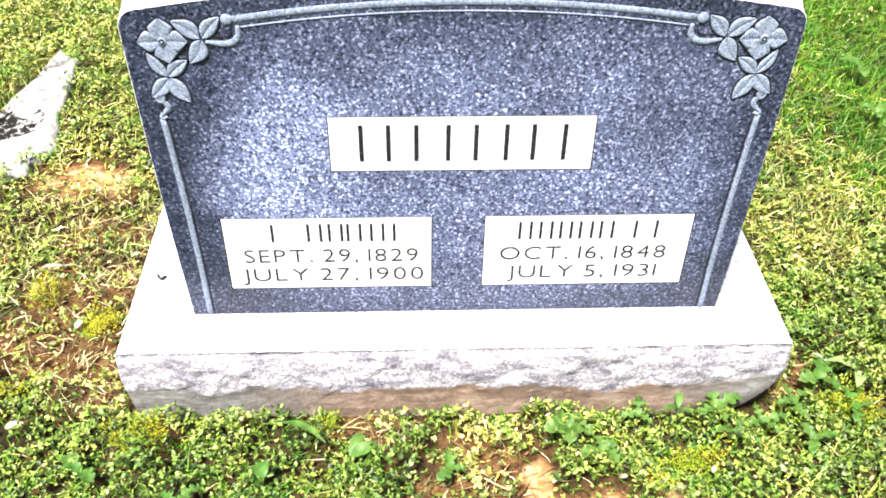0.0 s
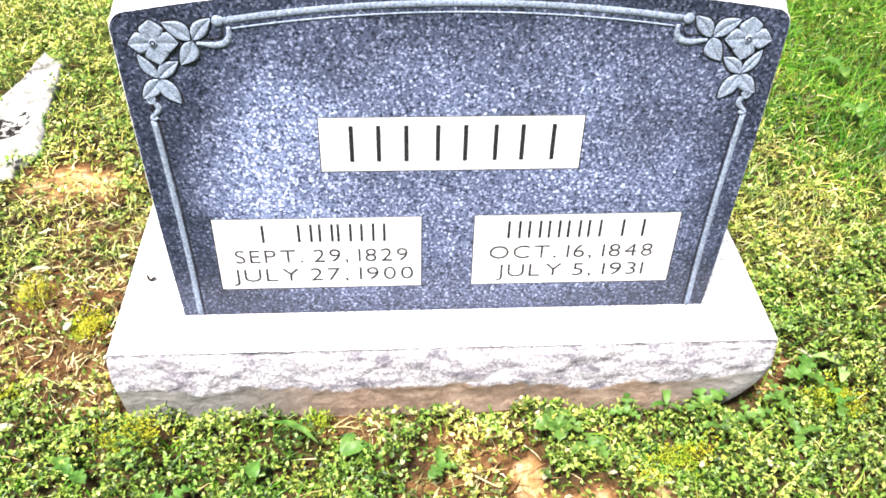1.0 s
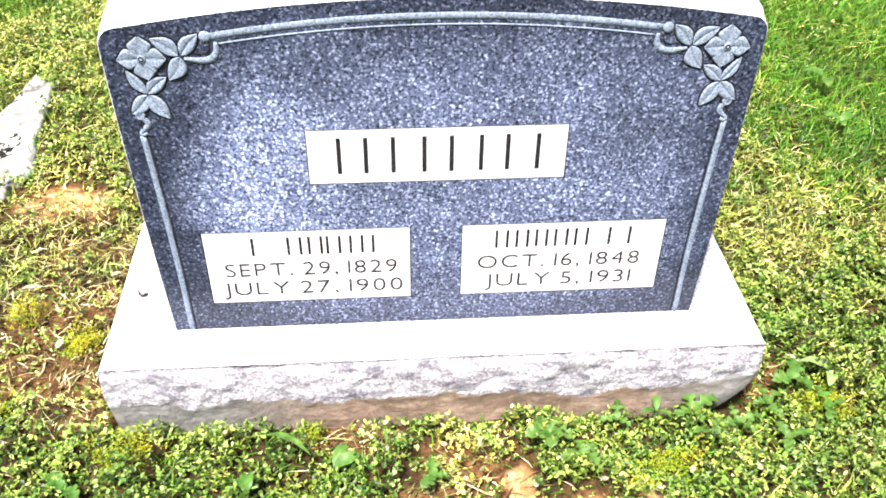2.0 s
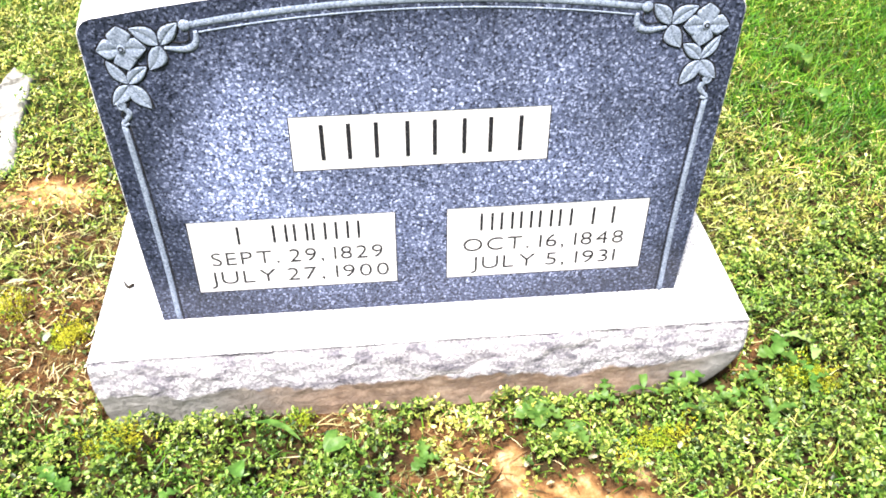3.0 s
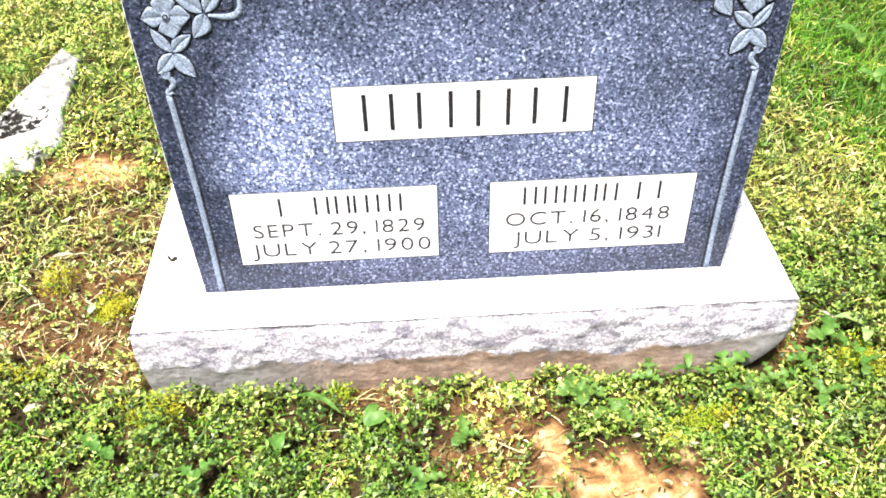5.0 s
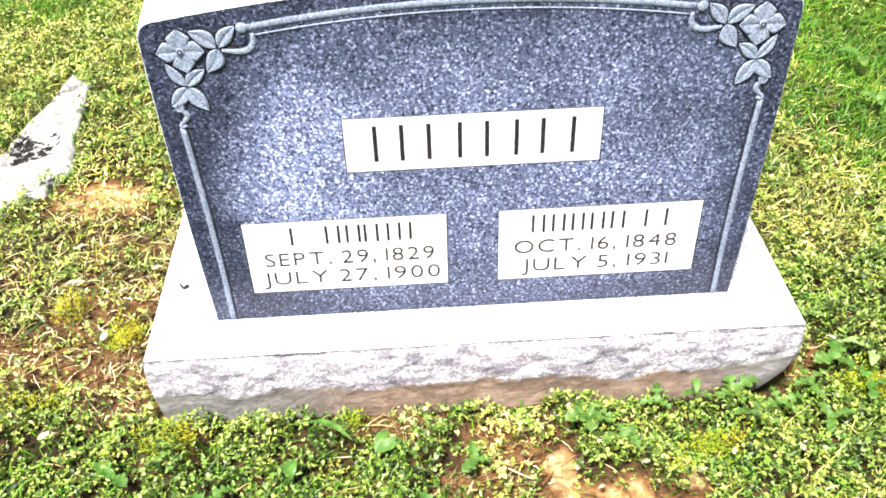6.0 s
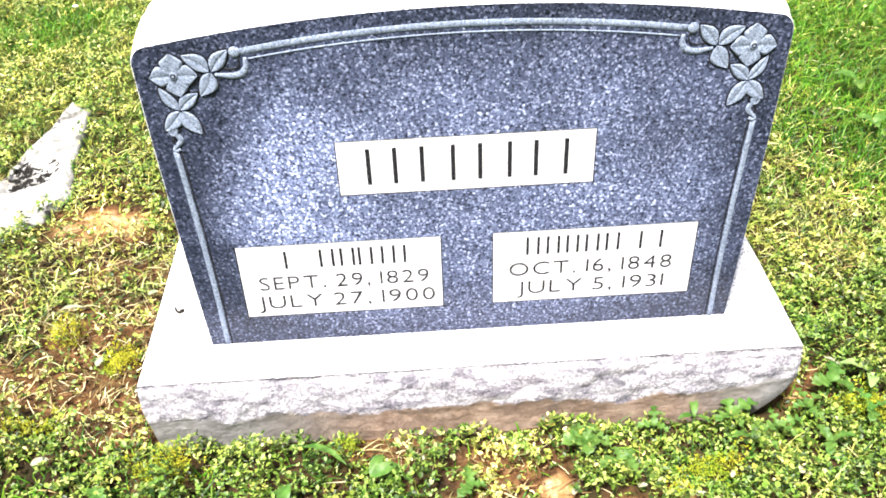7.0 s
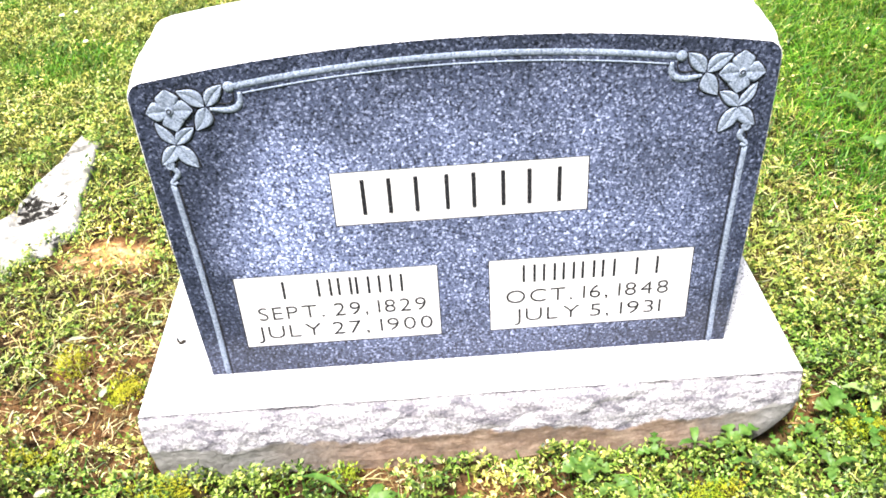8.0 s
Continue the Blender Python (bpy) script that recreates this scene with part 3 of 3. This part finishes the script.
    part("stem", ribbon(loop, 0.0042, 0.0026), carved, spray, "", True)
    knob = [f(0.4305, 0.5575), f(0.4360, 0.5540), f(0.4415, 0.5575)]
    part("stem", ribbon(knob, 0.006, 0.0026), carved, spray, "", True)



gravestone()


# ---- the flat stone in the turf ----
SLAB = [(-1.058, 1.216), (-0.993, 1.166), (-0.973, 0.976), (-0.953, 0.826), (-0.932, 0.726), (-0.976, 0.626), (-1.068, 0.576), (-1.179, 0.586), (-1.2, 0.706), (-1.134, 0.766), (-1.119, 0.886), (-1.074, 1.046)]


def in_slab(x, y, grow=0.0):
    cx, cy = -1.045, 0.88
    px = np.array([cx + (a - cx) * (1 + grow) for a, b in SLAB])
    py = np.array([cy + (b - cy) * (1 + grow) for a, b in SLAB])
    inside = np.zeros(np.shape(x), bool)
    j = len(px) - 1
    for i in range(len(px)):
        cross = ((py[i] > y) != (py[j] > y)) & (x < (px[j] - px[i]) * (y - py[i]) / (py[j] - py[i] + 1e-12) + px[i])
        inside ^= cross
        j = i
    return inside


def build_slab():
    """A pale broken slab: fine grid clipped to its outline, with a pitted hollow."""
    cx, cy = -1.045, 0.88
    ring = []
    m = len(SLAB)
    for k in range(m):
        a, b = Vector(SLAB[k]), Vector(SLAB[(k + 1) % m])
        for u in np.linspace(0, 1, 9)[:-1]:
            p = a.lerp(b, u)
            d = (p - Vector((cx, cy))).normalized()
            ring.append(p + d * 0.016 * noise.fractal(Vector((p.x, p.y, 4)) * 16, 0.8, 2.0, 4))
    bm = bmesh.new()
    attr = bm.verts.layers.float.new("bare")
    rows = []
    steps = [(1.0, -0.03), (1.02, 0.0), (1.01, 0.012), (0.985, 0.018), (0.95, 0.022)] + [(s, 0.024) for s in np.linspace(0.88, 0.06, 16)]
    for s, h in steps:
        row = []
        for p in ring:
            x, y = cx + (p.x - cx) * s, cy + (p.y - cy) * s
            z = h + (0.006 * noise.fractal(Vector((x, y, 1)) * 18, 1.0, 2.0, 4) if h > 0 else 0)
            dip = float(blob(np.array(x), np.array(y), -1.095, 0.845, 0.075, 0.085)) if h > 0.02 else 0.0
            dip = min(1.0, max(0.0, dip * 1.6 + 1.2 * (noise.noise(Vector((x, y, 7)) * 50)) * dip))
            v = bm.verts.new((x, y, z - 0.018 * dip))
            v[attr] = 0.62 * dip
            row.append(v)
        rows.append(row)
    n = len(ring)
    for a, b in zip(rows, rows[1:]):
        for k in range(n):
            bm.faces.new((a[k], a[(k + 1) % n], b[(k + 1) % n], b[k]))
    bm.faces.new(rows[-1])
    bmesh.ops.recalc_face_normals(bm, faces=bm.faces)
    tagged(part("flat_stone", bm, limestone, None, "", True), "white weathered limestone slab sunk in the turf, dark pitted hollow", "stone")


build_slab()


# ---- plants ----
def free_ground(x, y):
    out = (x > BASE_X[0] - 0.004) & (x < BASE_X[1] + 0.004) & (y > BASE_Y[0] - 0.018) & (y < BASE_Y[1] + 0.01)
    return ~out & ~in_slab(x, y, -0.10)


def sprinkle(n, chance, box):
    """Up to n places in the box, kept by the chance at each."""
    x = rng.uniform(box[0], box[1], n)
    y = rng.uniform(box[2], box[3], n)
    edge = 0.50 if box[1] - box[0] > 2.85 else 0.12
    low, high = (edge if box[2] < 0 else 0.12), (edge if box[3] > 1 else 0.12)
    rim = np.minimum(np.minimum(x - box[0], box[1] - x) / edge, np.minimum((y - box[2]) / low, (box[3] - y) / high))
    soft = np.clip(rim + (field(x, y, 9.0, 2, 12.0) - 0.5) * 1.5, 0, 1)
    keep = (rng.random(n) < chance(x, y) * soft) & free_ground(x, y)
    return x[keep], y[keep]


LEAF = np.array([(0, 0), (0.34, -0.31), (0.70, -0.27), (1.0, 0), (0.72, 0.30), (0.30, 0.29)])


def leaves(x, y, z, size, name, material, tilt=0.5, per=3):
    """Small rounded leaflets, per of them round each point, each folded at its rib."""
    x, y, z, size = (np.repeat(v, per) for v in (x, y, z, size))
    n = len(x)
    turn = np.repeat(rng.uniform(0, 6.283, n // per), per) + np.tile(np.arange(per), n // per) * 6.283 / per + rng.normal(0, 0.35, n)
    pitch = rng.normal(0.12, tilt, n)
    roll = rng.normal(0, tilt, n)
    size = size * rng.uniform(0.55, 1.35, n)
    wide = rng.uniform(0.45, 1.2, n)
    u = LEAF[None, :, 0] * size[:, None]
    v = LEAF[None, :, 1] * (size * wide)[:, None]
    lift = np.abs(v) * 0.35
    h = u * np.sin(pitch)[:, None] + v * np.sin(roll)[:, None] + lift
    u2, v2 = u * np.cos(pitch)[:, None], v * np.cos(roll)[:, None]
    c, s = np.cos(turn)[:, None], np.sin(turn)[:, None]
    verts = np.stack([x[:, None] + u2 * c - v2 * s, y[:, None] + u2 * s + v2 * c, z[:, None] + h], -1).reshape(-1, 3)
    o = np.arange(n)[:, None] * 6
    quads = np.concatenate([o + np.array([0, 1, 2, 3]), o + np.array([0, 3, 4, 5])])
    return array_mesh(name, verts, quads, material)


def blades(x, y, length, width, lean, name, material, flat=False):
    """Narrow bent blades, four levels each."""
    n = len(x)
    turn = rng.uniform(0, 6.283, n)
    z0 = lie(x, y) + (rng.uniform(0.002, 0.020, n) if flat else -0.003)
    d = np.stack([np.cos(turn), np.sin(turn)], -1)
    side = np.stack([-d[:, 1], d[:, 0]], -1)
    curl = rng.normal(0, 0.25, n)
    rows = []
    for u, w in ((0, 0.9), (0.35, 1.0), (0.7, 0.75), (1.0, 0.1)):
        if flat:
            along = length * u
            up = 0.006 * np.sin(u * 3.0 + curl * 8) * np.ones(n) + curl * 0.02 * u
        else:
            along = length * (lean * u ** 1.8)
            up = length * (u - 0.35 * lean * u * u)
        off = curl * length * u * u
        p = np.stack([x, y], -1) + d * along[:, None] + side * off[:, None]
        for sgn in (-1, 1):
            q = p + side * (sgn * 0.5 * w * width)[:, None]
            rows.append(np.concatenate([q, (z0 + up + (0.0006 if sgn > 0 else 0))[:, None]], 1))
    verts = np.stack(rows, 1).reshape(-1, 3)
    o = np.arange(n)[:, None] * 8
    quads = np.concatenate([o + np.array([k, k + 1, k + 3, k + 2]) for k in (0, 2, 4)])
    return array_mesh(name, verts, quads, material)


def bare(x, y):
    return np.clip(0.97 * patches(x, y, CLAY) + np.where(y < 0, 0.5, 0.75) * patches(x, y, BROWN) + patches(x, y, STRAWY), 0, 1)


def lush(x, y):
    """Where the deep green grass grows, on the far right."""
    a = np.clip((x - 0.72 - 0.15 * (y - 0.6)) / 0.3, 0, 1) * np.clip((y - 0.35) / 0.45, 0, 1)
    a = a * np.clip((2.3 - x) / 0.8, 0, 1) * np.clip((3.3 - y) / 0.9, 0, 1)
    tufts = np.maximum(blob(x, y, -1.27, 1.78, 0.20, 0.20), np.maximum(blob(x, y, -1.75, 2.45, 0.22, 0.2), 0.6 * blob(x, y, -0.75, 1.9, 0.3, 0.2)))
    return np.clip(np.maximum(a * (0.70 + 0.8 * field(x, y, 3.0, 2, 3.0)), 0.75 * tufts), 0, 1)


def dry(x, y):
    """The straw-strewn ground beside the stone."""
    a = np.clip((-0.50 - x) / 0.08, 0, 1) * np.clip((0.62 - y) / 0.25, 0, 1) * np.clip((y + 0.09) / 0.06, 0, 1) * np.clip((x + 1.25) / 0.35, 0, 1)
    return np.clip(a * (0.35 + 1.1 * field(x, y, 6.0, 2, 1.0)), 0, 1)


def pale(x, y):
    """How yellow the turf has gone."""
    behind = np.clip((y - 0.05) / 0.4, 0, 1)
    worn = np.maximum(blob(x, y, 0.78, 0.42, 0.16, 0.22), blob(x, y, 0.92, 0.62, 0.2, 0.12))
    worn = np.maximum(worn, 1.7 * blob(x, y, 0.02, -0.24, 0.12, 0.12))
    return np.clip(0.5 * worn + behind * (0.55 + 0.9 * (field(x, y, 2.5, 3, 8.0) - 0.35)) + 0.34 * np.clip(field(x, y, 5.0, 3, 2.0) - 0.40, 0, 1), 0, 1)


def fine(x, y):
    """Less leaf and more fine grass on the far side of the stone."""
    return 1 - 0.55 * np.clip((x - 0.60) / 0.15, 0, 1) * np.clip((y - 0.15) / 0.2, 0, 1)


def tuft(x, y):
    """How high the turf stands, in uneven cushions."""
    beside = np.hypot(np.maximum(0, np.abs(x) - 0.57), np.maximum(0, np.abs(y - 0.125) - 0.217))
    return (0.014 + 0.19 * np.clip(field(x, y, 15.0, 3, 6.0) - 0.36, 0, 1)) * np.clip(0.35 + beside / 0.10, 0, 1)


FRONT = (-1.55, 1.55, -0.98, 0.42)
BACK = (-2.4, 2.3, 0.22, 3.2)


def grow_turf():
    clump = lambda x, y: np.clip(0.36 + 2.0 * (field(x, y, 30.0, 3, 4.0) - 0.33), 0.05, 1)
    for box, count, size in ((FRONT, 145000, 0.0086), (BACK, 200000, 0.0092)):
        green = lambda x, y: (1 - bare(x, y)) * (1 - 0.8 * patches(x, y, MOSS)) * (1 - 0.6 * patches(x, y, BROWN)) * (1 - 0.92 * dry(x, y)) * (1 - 0.8 * pale(x, y)) * (1 - 0.85 * lush(x, y)) * fine(x, y) * clump(x, y)
        x, y = sprinkle(count, green, box)
        z = lie(x, y) + rng.random(len(x)) ** 0.6 * tuft(x, y) * 1.1
        ob = leaves(x, y, z, rng.uniform(0.75, 1.2, len(x)) * size, "clover", clover_green)
        tagged(ob, "low green clover and chickweed leaves over the ground", "clover", kind="stuff")
        yellow = lambda x, y: (1 - bare(x, y)) * (1 - 0.45 * dry(x, y)) * (1 - 0.8 * patches(x, y, MOSS)) * (0.04 + 0.80 * np.maximum(pale(x, y), 0.50 * np.maximum(dry(x, y), patches(x, y, BROWN)))) * (1 - 0.95 * lush(x, y)) * fine(x, y) * clump(x, y)
        x, y = sprinkle(count, yellow, box)
        z = lie(x, y) + rng.random(len(x)) ** 0.5 * tuft(x, y)
        ob = leaves(x, y, z, rng.uniform(0.7, 1.15, len(x)) * size, "turf_leaves", clover_pale)
        tagged(ob, "yellowing small turf leaves over the ground", "turf", kind="stuff")
    x, y = sprinkle(190000, lambda x, y: 0.95 * lush(x, y) + 0.06 * (1 - bare(x, y)) * (1 - dry(x, y)), BACK)
    n = len(x)
    ob = blades(x, y, rng.uniform(0.022, 0.058, n), rng.uniform(0.0022, 0.0038, n), rng.uniform(0.3, 1.3, n), "grass", lush_green)
    tagged(ob, "deep green lawn grass blades", "grass", kind="stuff")
    x, y = sprinkle(170000, lambda x, y: (1.45 - fine(x, y)) * pale(x, y) * (1 - 0.9 * bare(x, y)) * (1 - 0.9 * lush(x, y)), (-2.3, 2.2, 0.1, 3.1))
    n = len(x)
    ob = blades(x, y, rng.uniform(0.018, 0.048, n), rng.uniform(0.0018, 0.0036, n), rng.uniform(0.4, 1.6, n), "turf_grass", clover_pale)
    tagged(ob, "fine short yellow-green turf grass", "grass", kind="stuff")
    x, y = sprinkle(16000, lambda x, y: 0.8 * np.maximum(blob(x, y, 0.62, -0.32, 0.22, 0.16), blob(x, y, 0.80, 0.05, 0.14, 0.2)), FRONT)
    n = len(x)
    ob = blades(x, y, rng.uniform(0.02, 0.05, n), rng.uniform(0.0016, 0.003, n), rng.uniform(0.4, 1.6, n), "turf_grass", clover_pale)
    tagged(ob, "fine short grass drying pale among clover", "grass", kind="stuff")
    near = lambda x, y: np.clip(5.5 - 5 * np.maximum(np.abs(x) / 2.0, np.abs(y - 1.05) / 2.0), 0, 1)
    x, y = sprinkle(150000, lambda x, y: (1 - near(x, y)) * np.clip(1.25 - np.hypot(x, y - 1) / 7.5, 0, 1), (-8, 8, -7, 9))
    n = len(x)
    ob = blades(x, y, rng.uniform(0.03, 0.08, n), rng.uniform(0.004, 0.008, n), rng.uniform(0.5, 1.6, n), "lawn", clover_pale)
    tagged(ob, "rough yellow-green lawn round the grave", "grass", kind="stuff")
    x, y = sprinkle(18000, lambda x, y: 0.45 * (1 - bare(x, y)) * (1 - 0.7 * dry(x, y)), FRONT)
    n = len(x)
    ob = blades(x, y, rng.uniform(0.02, 0.05, n), rng.uniform(0.002, 0.0035, n), rng.uniform(0.4, 1.4, n), "grass", lush_green)
    tagged(ob, "thin green grass blades among clover", "grass", kind="stuff")
    x, y = sprinkle(60000, lambda x, y: np.clip(0.65 * dry(x, y) + 0.22 * patches(x, y, BROWN) + 0.8 * patches(x, y, STRAWY) + 0.10 * pale(x, y) + 0.35 * blob(x, y, 0.78, 0.42, 0.16, 0.22) + 0.04, 0, 1), (-1.5, 1.3, -0.62, 1.6))
    n = len(x)
    ob = blades(x, y, rng.uniform(0.012, 0.055, n), rng.uniform(0.0009, 0.0026, n), rng.uniform(0.4, 1.4, n), "straw", straw_mat, True)
    tagged(ob, "dry bleached grass stalks lying on earth", "straw", kind="stuff")
    x, y = sprinkle(14000, lambda x, y: np.clip(0.8 * dry(x, y) + 0.7 * patches(x, y, BROWN) + 0.22 * patches(x, y, CLAY), 0, 1), (-1.3, 0.9, -0.6, 0.8))
    ob = leaves(x, y, lie(x, y) + rng.uniform(0.002, 0.012, len(x)), rng.uniform(0.004, 0.011, len(x)), "leaf_crumbs", straw_mat, 0.6, 1)
    tagged(ob, "brown dry leaf crumbs on bare earth", "leaf litter", kind="stuff")
    x, y = sprinkle(170000, lambda x, y: patches(x, y, MOSS), (-0.95, 0.85, -0.36, 0.30))
    ob = leaves(x, y, lie(x, y) + 0.010 + rng.random(len(x)) * 0.95 * tuft(x, y), rng.uniform(0.0025, 0.005, len(x)), "moss", moss_mat, 0.7)
    tagged(ob, "bright yellow moss tufts in the turf", "moss", kind="stuff")


grow_turf()


def weed_leaf(length, width, arch_up, lobes=0.0):
    bm = bmesh.new()
    rows = []
    L, C = (22 if lobes else 10), 4
    for i in range(L + 1):
        u = i / L
        w = width * 0.5 * (math.sin(math.pi * min(1, u ** 0.8 * 0.97 + 0.03)) ** 0.8) * (1 + 2.2 * lobes * (math.sin(u * 19) + 0.4 * math.sin(u * 41)))
        row = []
        for j in range(C + 1):
            v = j / C * 2 - 1
            row.append(bm.verts.new((u * length * (1 - 0.15 * arch_up * u), v * w, length * arch_up * (u - 0.8 * u * u) + abs(v) * w * 0.35 + 0.0012 * math.sin(u * 17 + v * 3))))
        rows.append(row)
    for a, b in zip(rows, rows[1:]):
        for j in range(C):
            bm.faces.new((a[j], b[j], b[j + 1], a[j + 1]))
    return bm


def weed(x, y, lengths, width, turn, material, label, spread=1.0, lobes=0.0, rise=0.040):
    """A rosette of broad leaves at one root."""
    z = float(lie(np.array(x), np.array(y)))
    plant = tagged(new("weed"), label, "weed", "broad-leaved weeds in the turf")
    plant.location = (x, y, z)
    n = len(lengths)
    for k, l in enumerate(lengths):
        ob = part("leaf", weed_leaf(l, width * l, 0.5 + 0.3 * random.random(), lobes), material, plant, "", True)
        a = radians(turn) + spread * 6.283 * k / n + random.uniform(-0.2, 0.2)
        ob.matrix_local = Matrix.Translation((0, 0, rise)) @ Matrix.Rotation(a, 4, "Z") @ Matrix.Rotation(random.uniform(-0.35, 0.35), 4, "X")
    root = bmesh.new()
    bmesh.ops.create_cone(root, segments=7, radius1=0.003, radius2=0.002, depth=rise + 0.008, matrix=Matrix.Translation((0, 0, rise / 2 - 0.002)), cap_ends=True)
    part("stalk", root, material, plant)
    return plant


GREEN_WEED = "broad green weed leaves among clover"
weed(0.185, -0.170, [0.055, 0.045, 0.05, 0.04, 0.045], 0.55, 190, weed_mat, GREEN_WEED, lobes=0.15)
weed(0.235, -0.215, [0.05, 0.045, 0.035, 0.03], 0.5, 200, weed_mat, GREEN_WEED, lobes=0.15)
weed(0.655, -0.060, [0.055, 0.045, 0.05], 0.6, 60, weed_mat, GREEN_WEED, lobes=0.12)
weed(0.735, -0.055, [0.07, 0.05], 0.38, 160, pale_leaf_mat, "pale narrow weed leaves beside the stone base", 0.5)
weed(0.450, -0.128, [0.06, 0.05, 0.045, 0.04], 0.42, 20, weed_mat, GREEN_WEED, lobes=0.18)
weed(0.470, -0.190, [0.05, 0.045, 0.045], 0.45, 300, weed_mat, GREEN_WEED, lobes=0.1)
weed(0.385, -0.125, [0.05, 0.04, 0.035], 0.3, 80, weed_mat, "narrow green weed leaves against the stone base")
weed(1.150, 1.020, [0.075, 0.07], 0.45, 150, weed_mat, "broad pale-green weed leaf standing in long grass", 0.55, rise=0.06)
weed(1.100, 0.800, [0.05, 0.05, 0.04], 0.5, 30, weed_mat, "broad green weed leaves in long grass", rise=0.05)
weed(-0.335, -0.235, [0.042], 0.75, 290, weed_mat, "single round green leaf above clover", rise=0.05)
weed(-0.300, -0.160, [0.115], 0.11, -40, weed_mat, "long narrow green leaf lying over clover", rise=0.055)
weed(-0.185, -0.215, [0.055, 0.05], 0.4, 10, weed_mat, "curled green leaf over dry ground", 0.35)
weed(-0.02, -0.245, [0.04, 0.04, 0.03], 0.5, 100, weed_mat, GREEN_WEED, lobes=0.15)
weed(-0.455, -0.30, [0.05, 0.04, 0.045], 0.5, 40, weed_mat, GREEN_WEED, lobes=0.2)
weed(-0.62, -0.235, [0.05, 0.045], 0.5, 140, weed_mat, GREEN_WEED, lobes=0.15)
weed(0.60, -0.20, [0.05, 0.04, 0.045], 0.4, 0, weed_mat, GREEN_WEED, lobes=0.1)


weed(0.600, -0.100, [0.05, 0.045, 0.04, 0.05], 0.32, 25, weed_mat, "jagged green weed leaves beside the stone base", lobes=0.3)
weed(0.700, -0.130, [0.055, 0.05, 0.04], 0.34, 110, weed_mat, "jagged green weed leaves in clover", lobes=0.3)
weed(0.310, -0.140, [0.045, 0.04, 0.035], 0.34, 70, weed_mat, "narrow green weed leaves against the stone base", lobes=0.25)
weed(0.525, -0.155, [0.05, 0.045, 0.05, 0.04], 0.3, 200, weed_mat, "jagged green weed leaves in clover", lobes=0.3)
weed(0.640, 0.060, [0.05, 0.04, 0.035], 0.35, 330, pale_leaf_mat, "pale narrow weed leaves beside the stone base", lobes=0.15)
weed(-0.09, -0.33, [0.045, 0.04, 0.04], 0.42, 250, weed_mat, "broad green weed leaves over dry ground", lobes=0.12)
weed(0.80, -0.25, [0.05, 0.045, 0.04], 0.3, 80, weed_mat, "jagged green weed leaves in pale grass", lobes=0.3)


# ---- litter ----
def litter(name, x, y, length, width, turn, label, material=bleached_mat, up=0.034):
    bm = weed_leaf(length, width, 0.35)
    bmesh.ops.solidify(bm, geom=bm.faces[:], thickness=0.0012)
    ob = part(name, bm, material, None, "", True)
    ob.matrix_world = pose(x, y, float(lie(np.array(x), np.array(y))) + up, 8, 4, turn)
    tagged(ob, label, "leaf litter", "bleached leaf litter")


for x, y, l, w, a in ((-0.775, -0.136, 0.035, 0.018, 20), (0.517, -0.251, 0.032, 0.014, -30), (-0.717, 0.098, 0.028, 0.016, 80), (0.145, -0.269, 0.026, 0.011, 50),
                      (0.255, -0.262, 0.018, 0.010, 10), (0.345, -0.285, 0.020, 0.012, 15), (-0.83, 0.27, 0.05, 0.012, 5), (0.69, -0.02, 0.035, 0.012, 130), (0.41, -0.26, 0.018, 0.010, 60), (0.19, -0.30, 0.016, 0.009, 200), (0.30, -0.36, 0.018, 0.010, 150), (-0.66, 0.31, 0.024, 0.012, 30), (-0.86, 0.04, 0.026, 0.013, 110), (-0.10, -0.19, 0.02, 0.009, 75)):
    litter("dead_leaf", x, y, l, w, a, "small bleached dead leaf on the ground")


def daisy(x, y, r):
    z = float(lie(np.array(x), np.array(y))) + 0.05
    flower = tagged(new("wild_flower"), "tiny white flower in the grass", "flower")
    flower.location = (x, y, z)
    for k in range(5):
        ob = part("petal", weed_leaf(r, r * 0.8, 0.2), petal_mat, flower, "", True)
        ob.matrix_local = Matrix.Rotation(k * 1.2566, 4, "Z")
    bm = bmesh.new()
    bmesh.ops.create_cone(bm, segments=6, radius1=0.0012, radius2=0.001, depth=0.058, matrix=Matrix.Translation((0, 0, -0.029)), cap_ends=True)
    part("stalk", bm, weed_mat, flower)


daisy(-1.209, 1.863, 0.011)
daisy(-1.365, 2.12, 0.012)
daisy(-1.33, 2.17, 0.010)


def dropping():
    """A dark curled crumb that lies on the sawn top of the base."""
    bm = bmesh.new()
    rows = []
    path = [(-0.010 + 0.020 * u, -0.004 * math.sin(u * 3.0) - 0.003 * u + (0.006 if u < 0.1 else 0.0), 0.0035 + 0.002 * math.sin(u * 9)) for u in np.linspace(0, 1, 12)]
    for k, p in enumerate(path):
        r = 0.0042 * (0.75 + 0.25 * math.sin(1.2 + k * 0.9)) * (0.5 if k in (0, 11) else 1)
        rows.append([bm.verts.new((p[0], p[1] + r * math.cos(a), p[2] + r * math.sin(a))) for a in np.linspace(0, 6.283, 8)[:-1]])
    for a, b in zip(rows, rows[1:]):
        for k in range(7):
            bm.faces.new((a[k], a[(k + 1) % 7], b[(k + 1) % 7], b[k]))
    bm.faces.new(rows[0])
    bm.faces.new(rows[-1])
    bmesh.ops.recalc_face_normals(bm, faces=bm.faces)
    ob = part("dried_dropping", bm, dark_speck, None, "", True)
    ob.location = (-0.531, 0.098, TOP)
    tagged(ob, "small dark curled crumb lying on the base", "debris")


dropping()
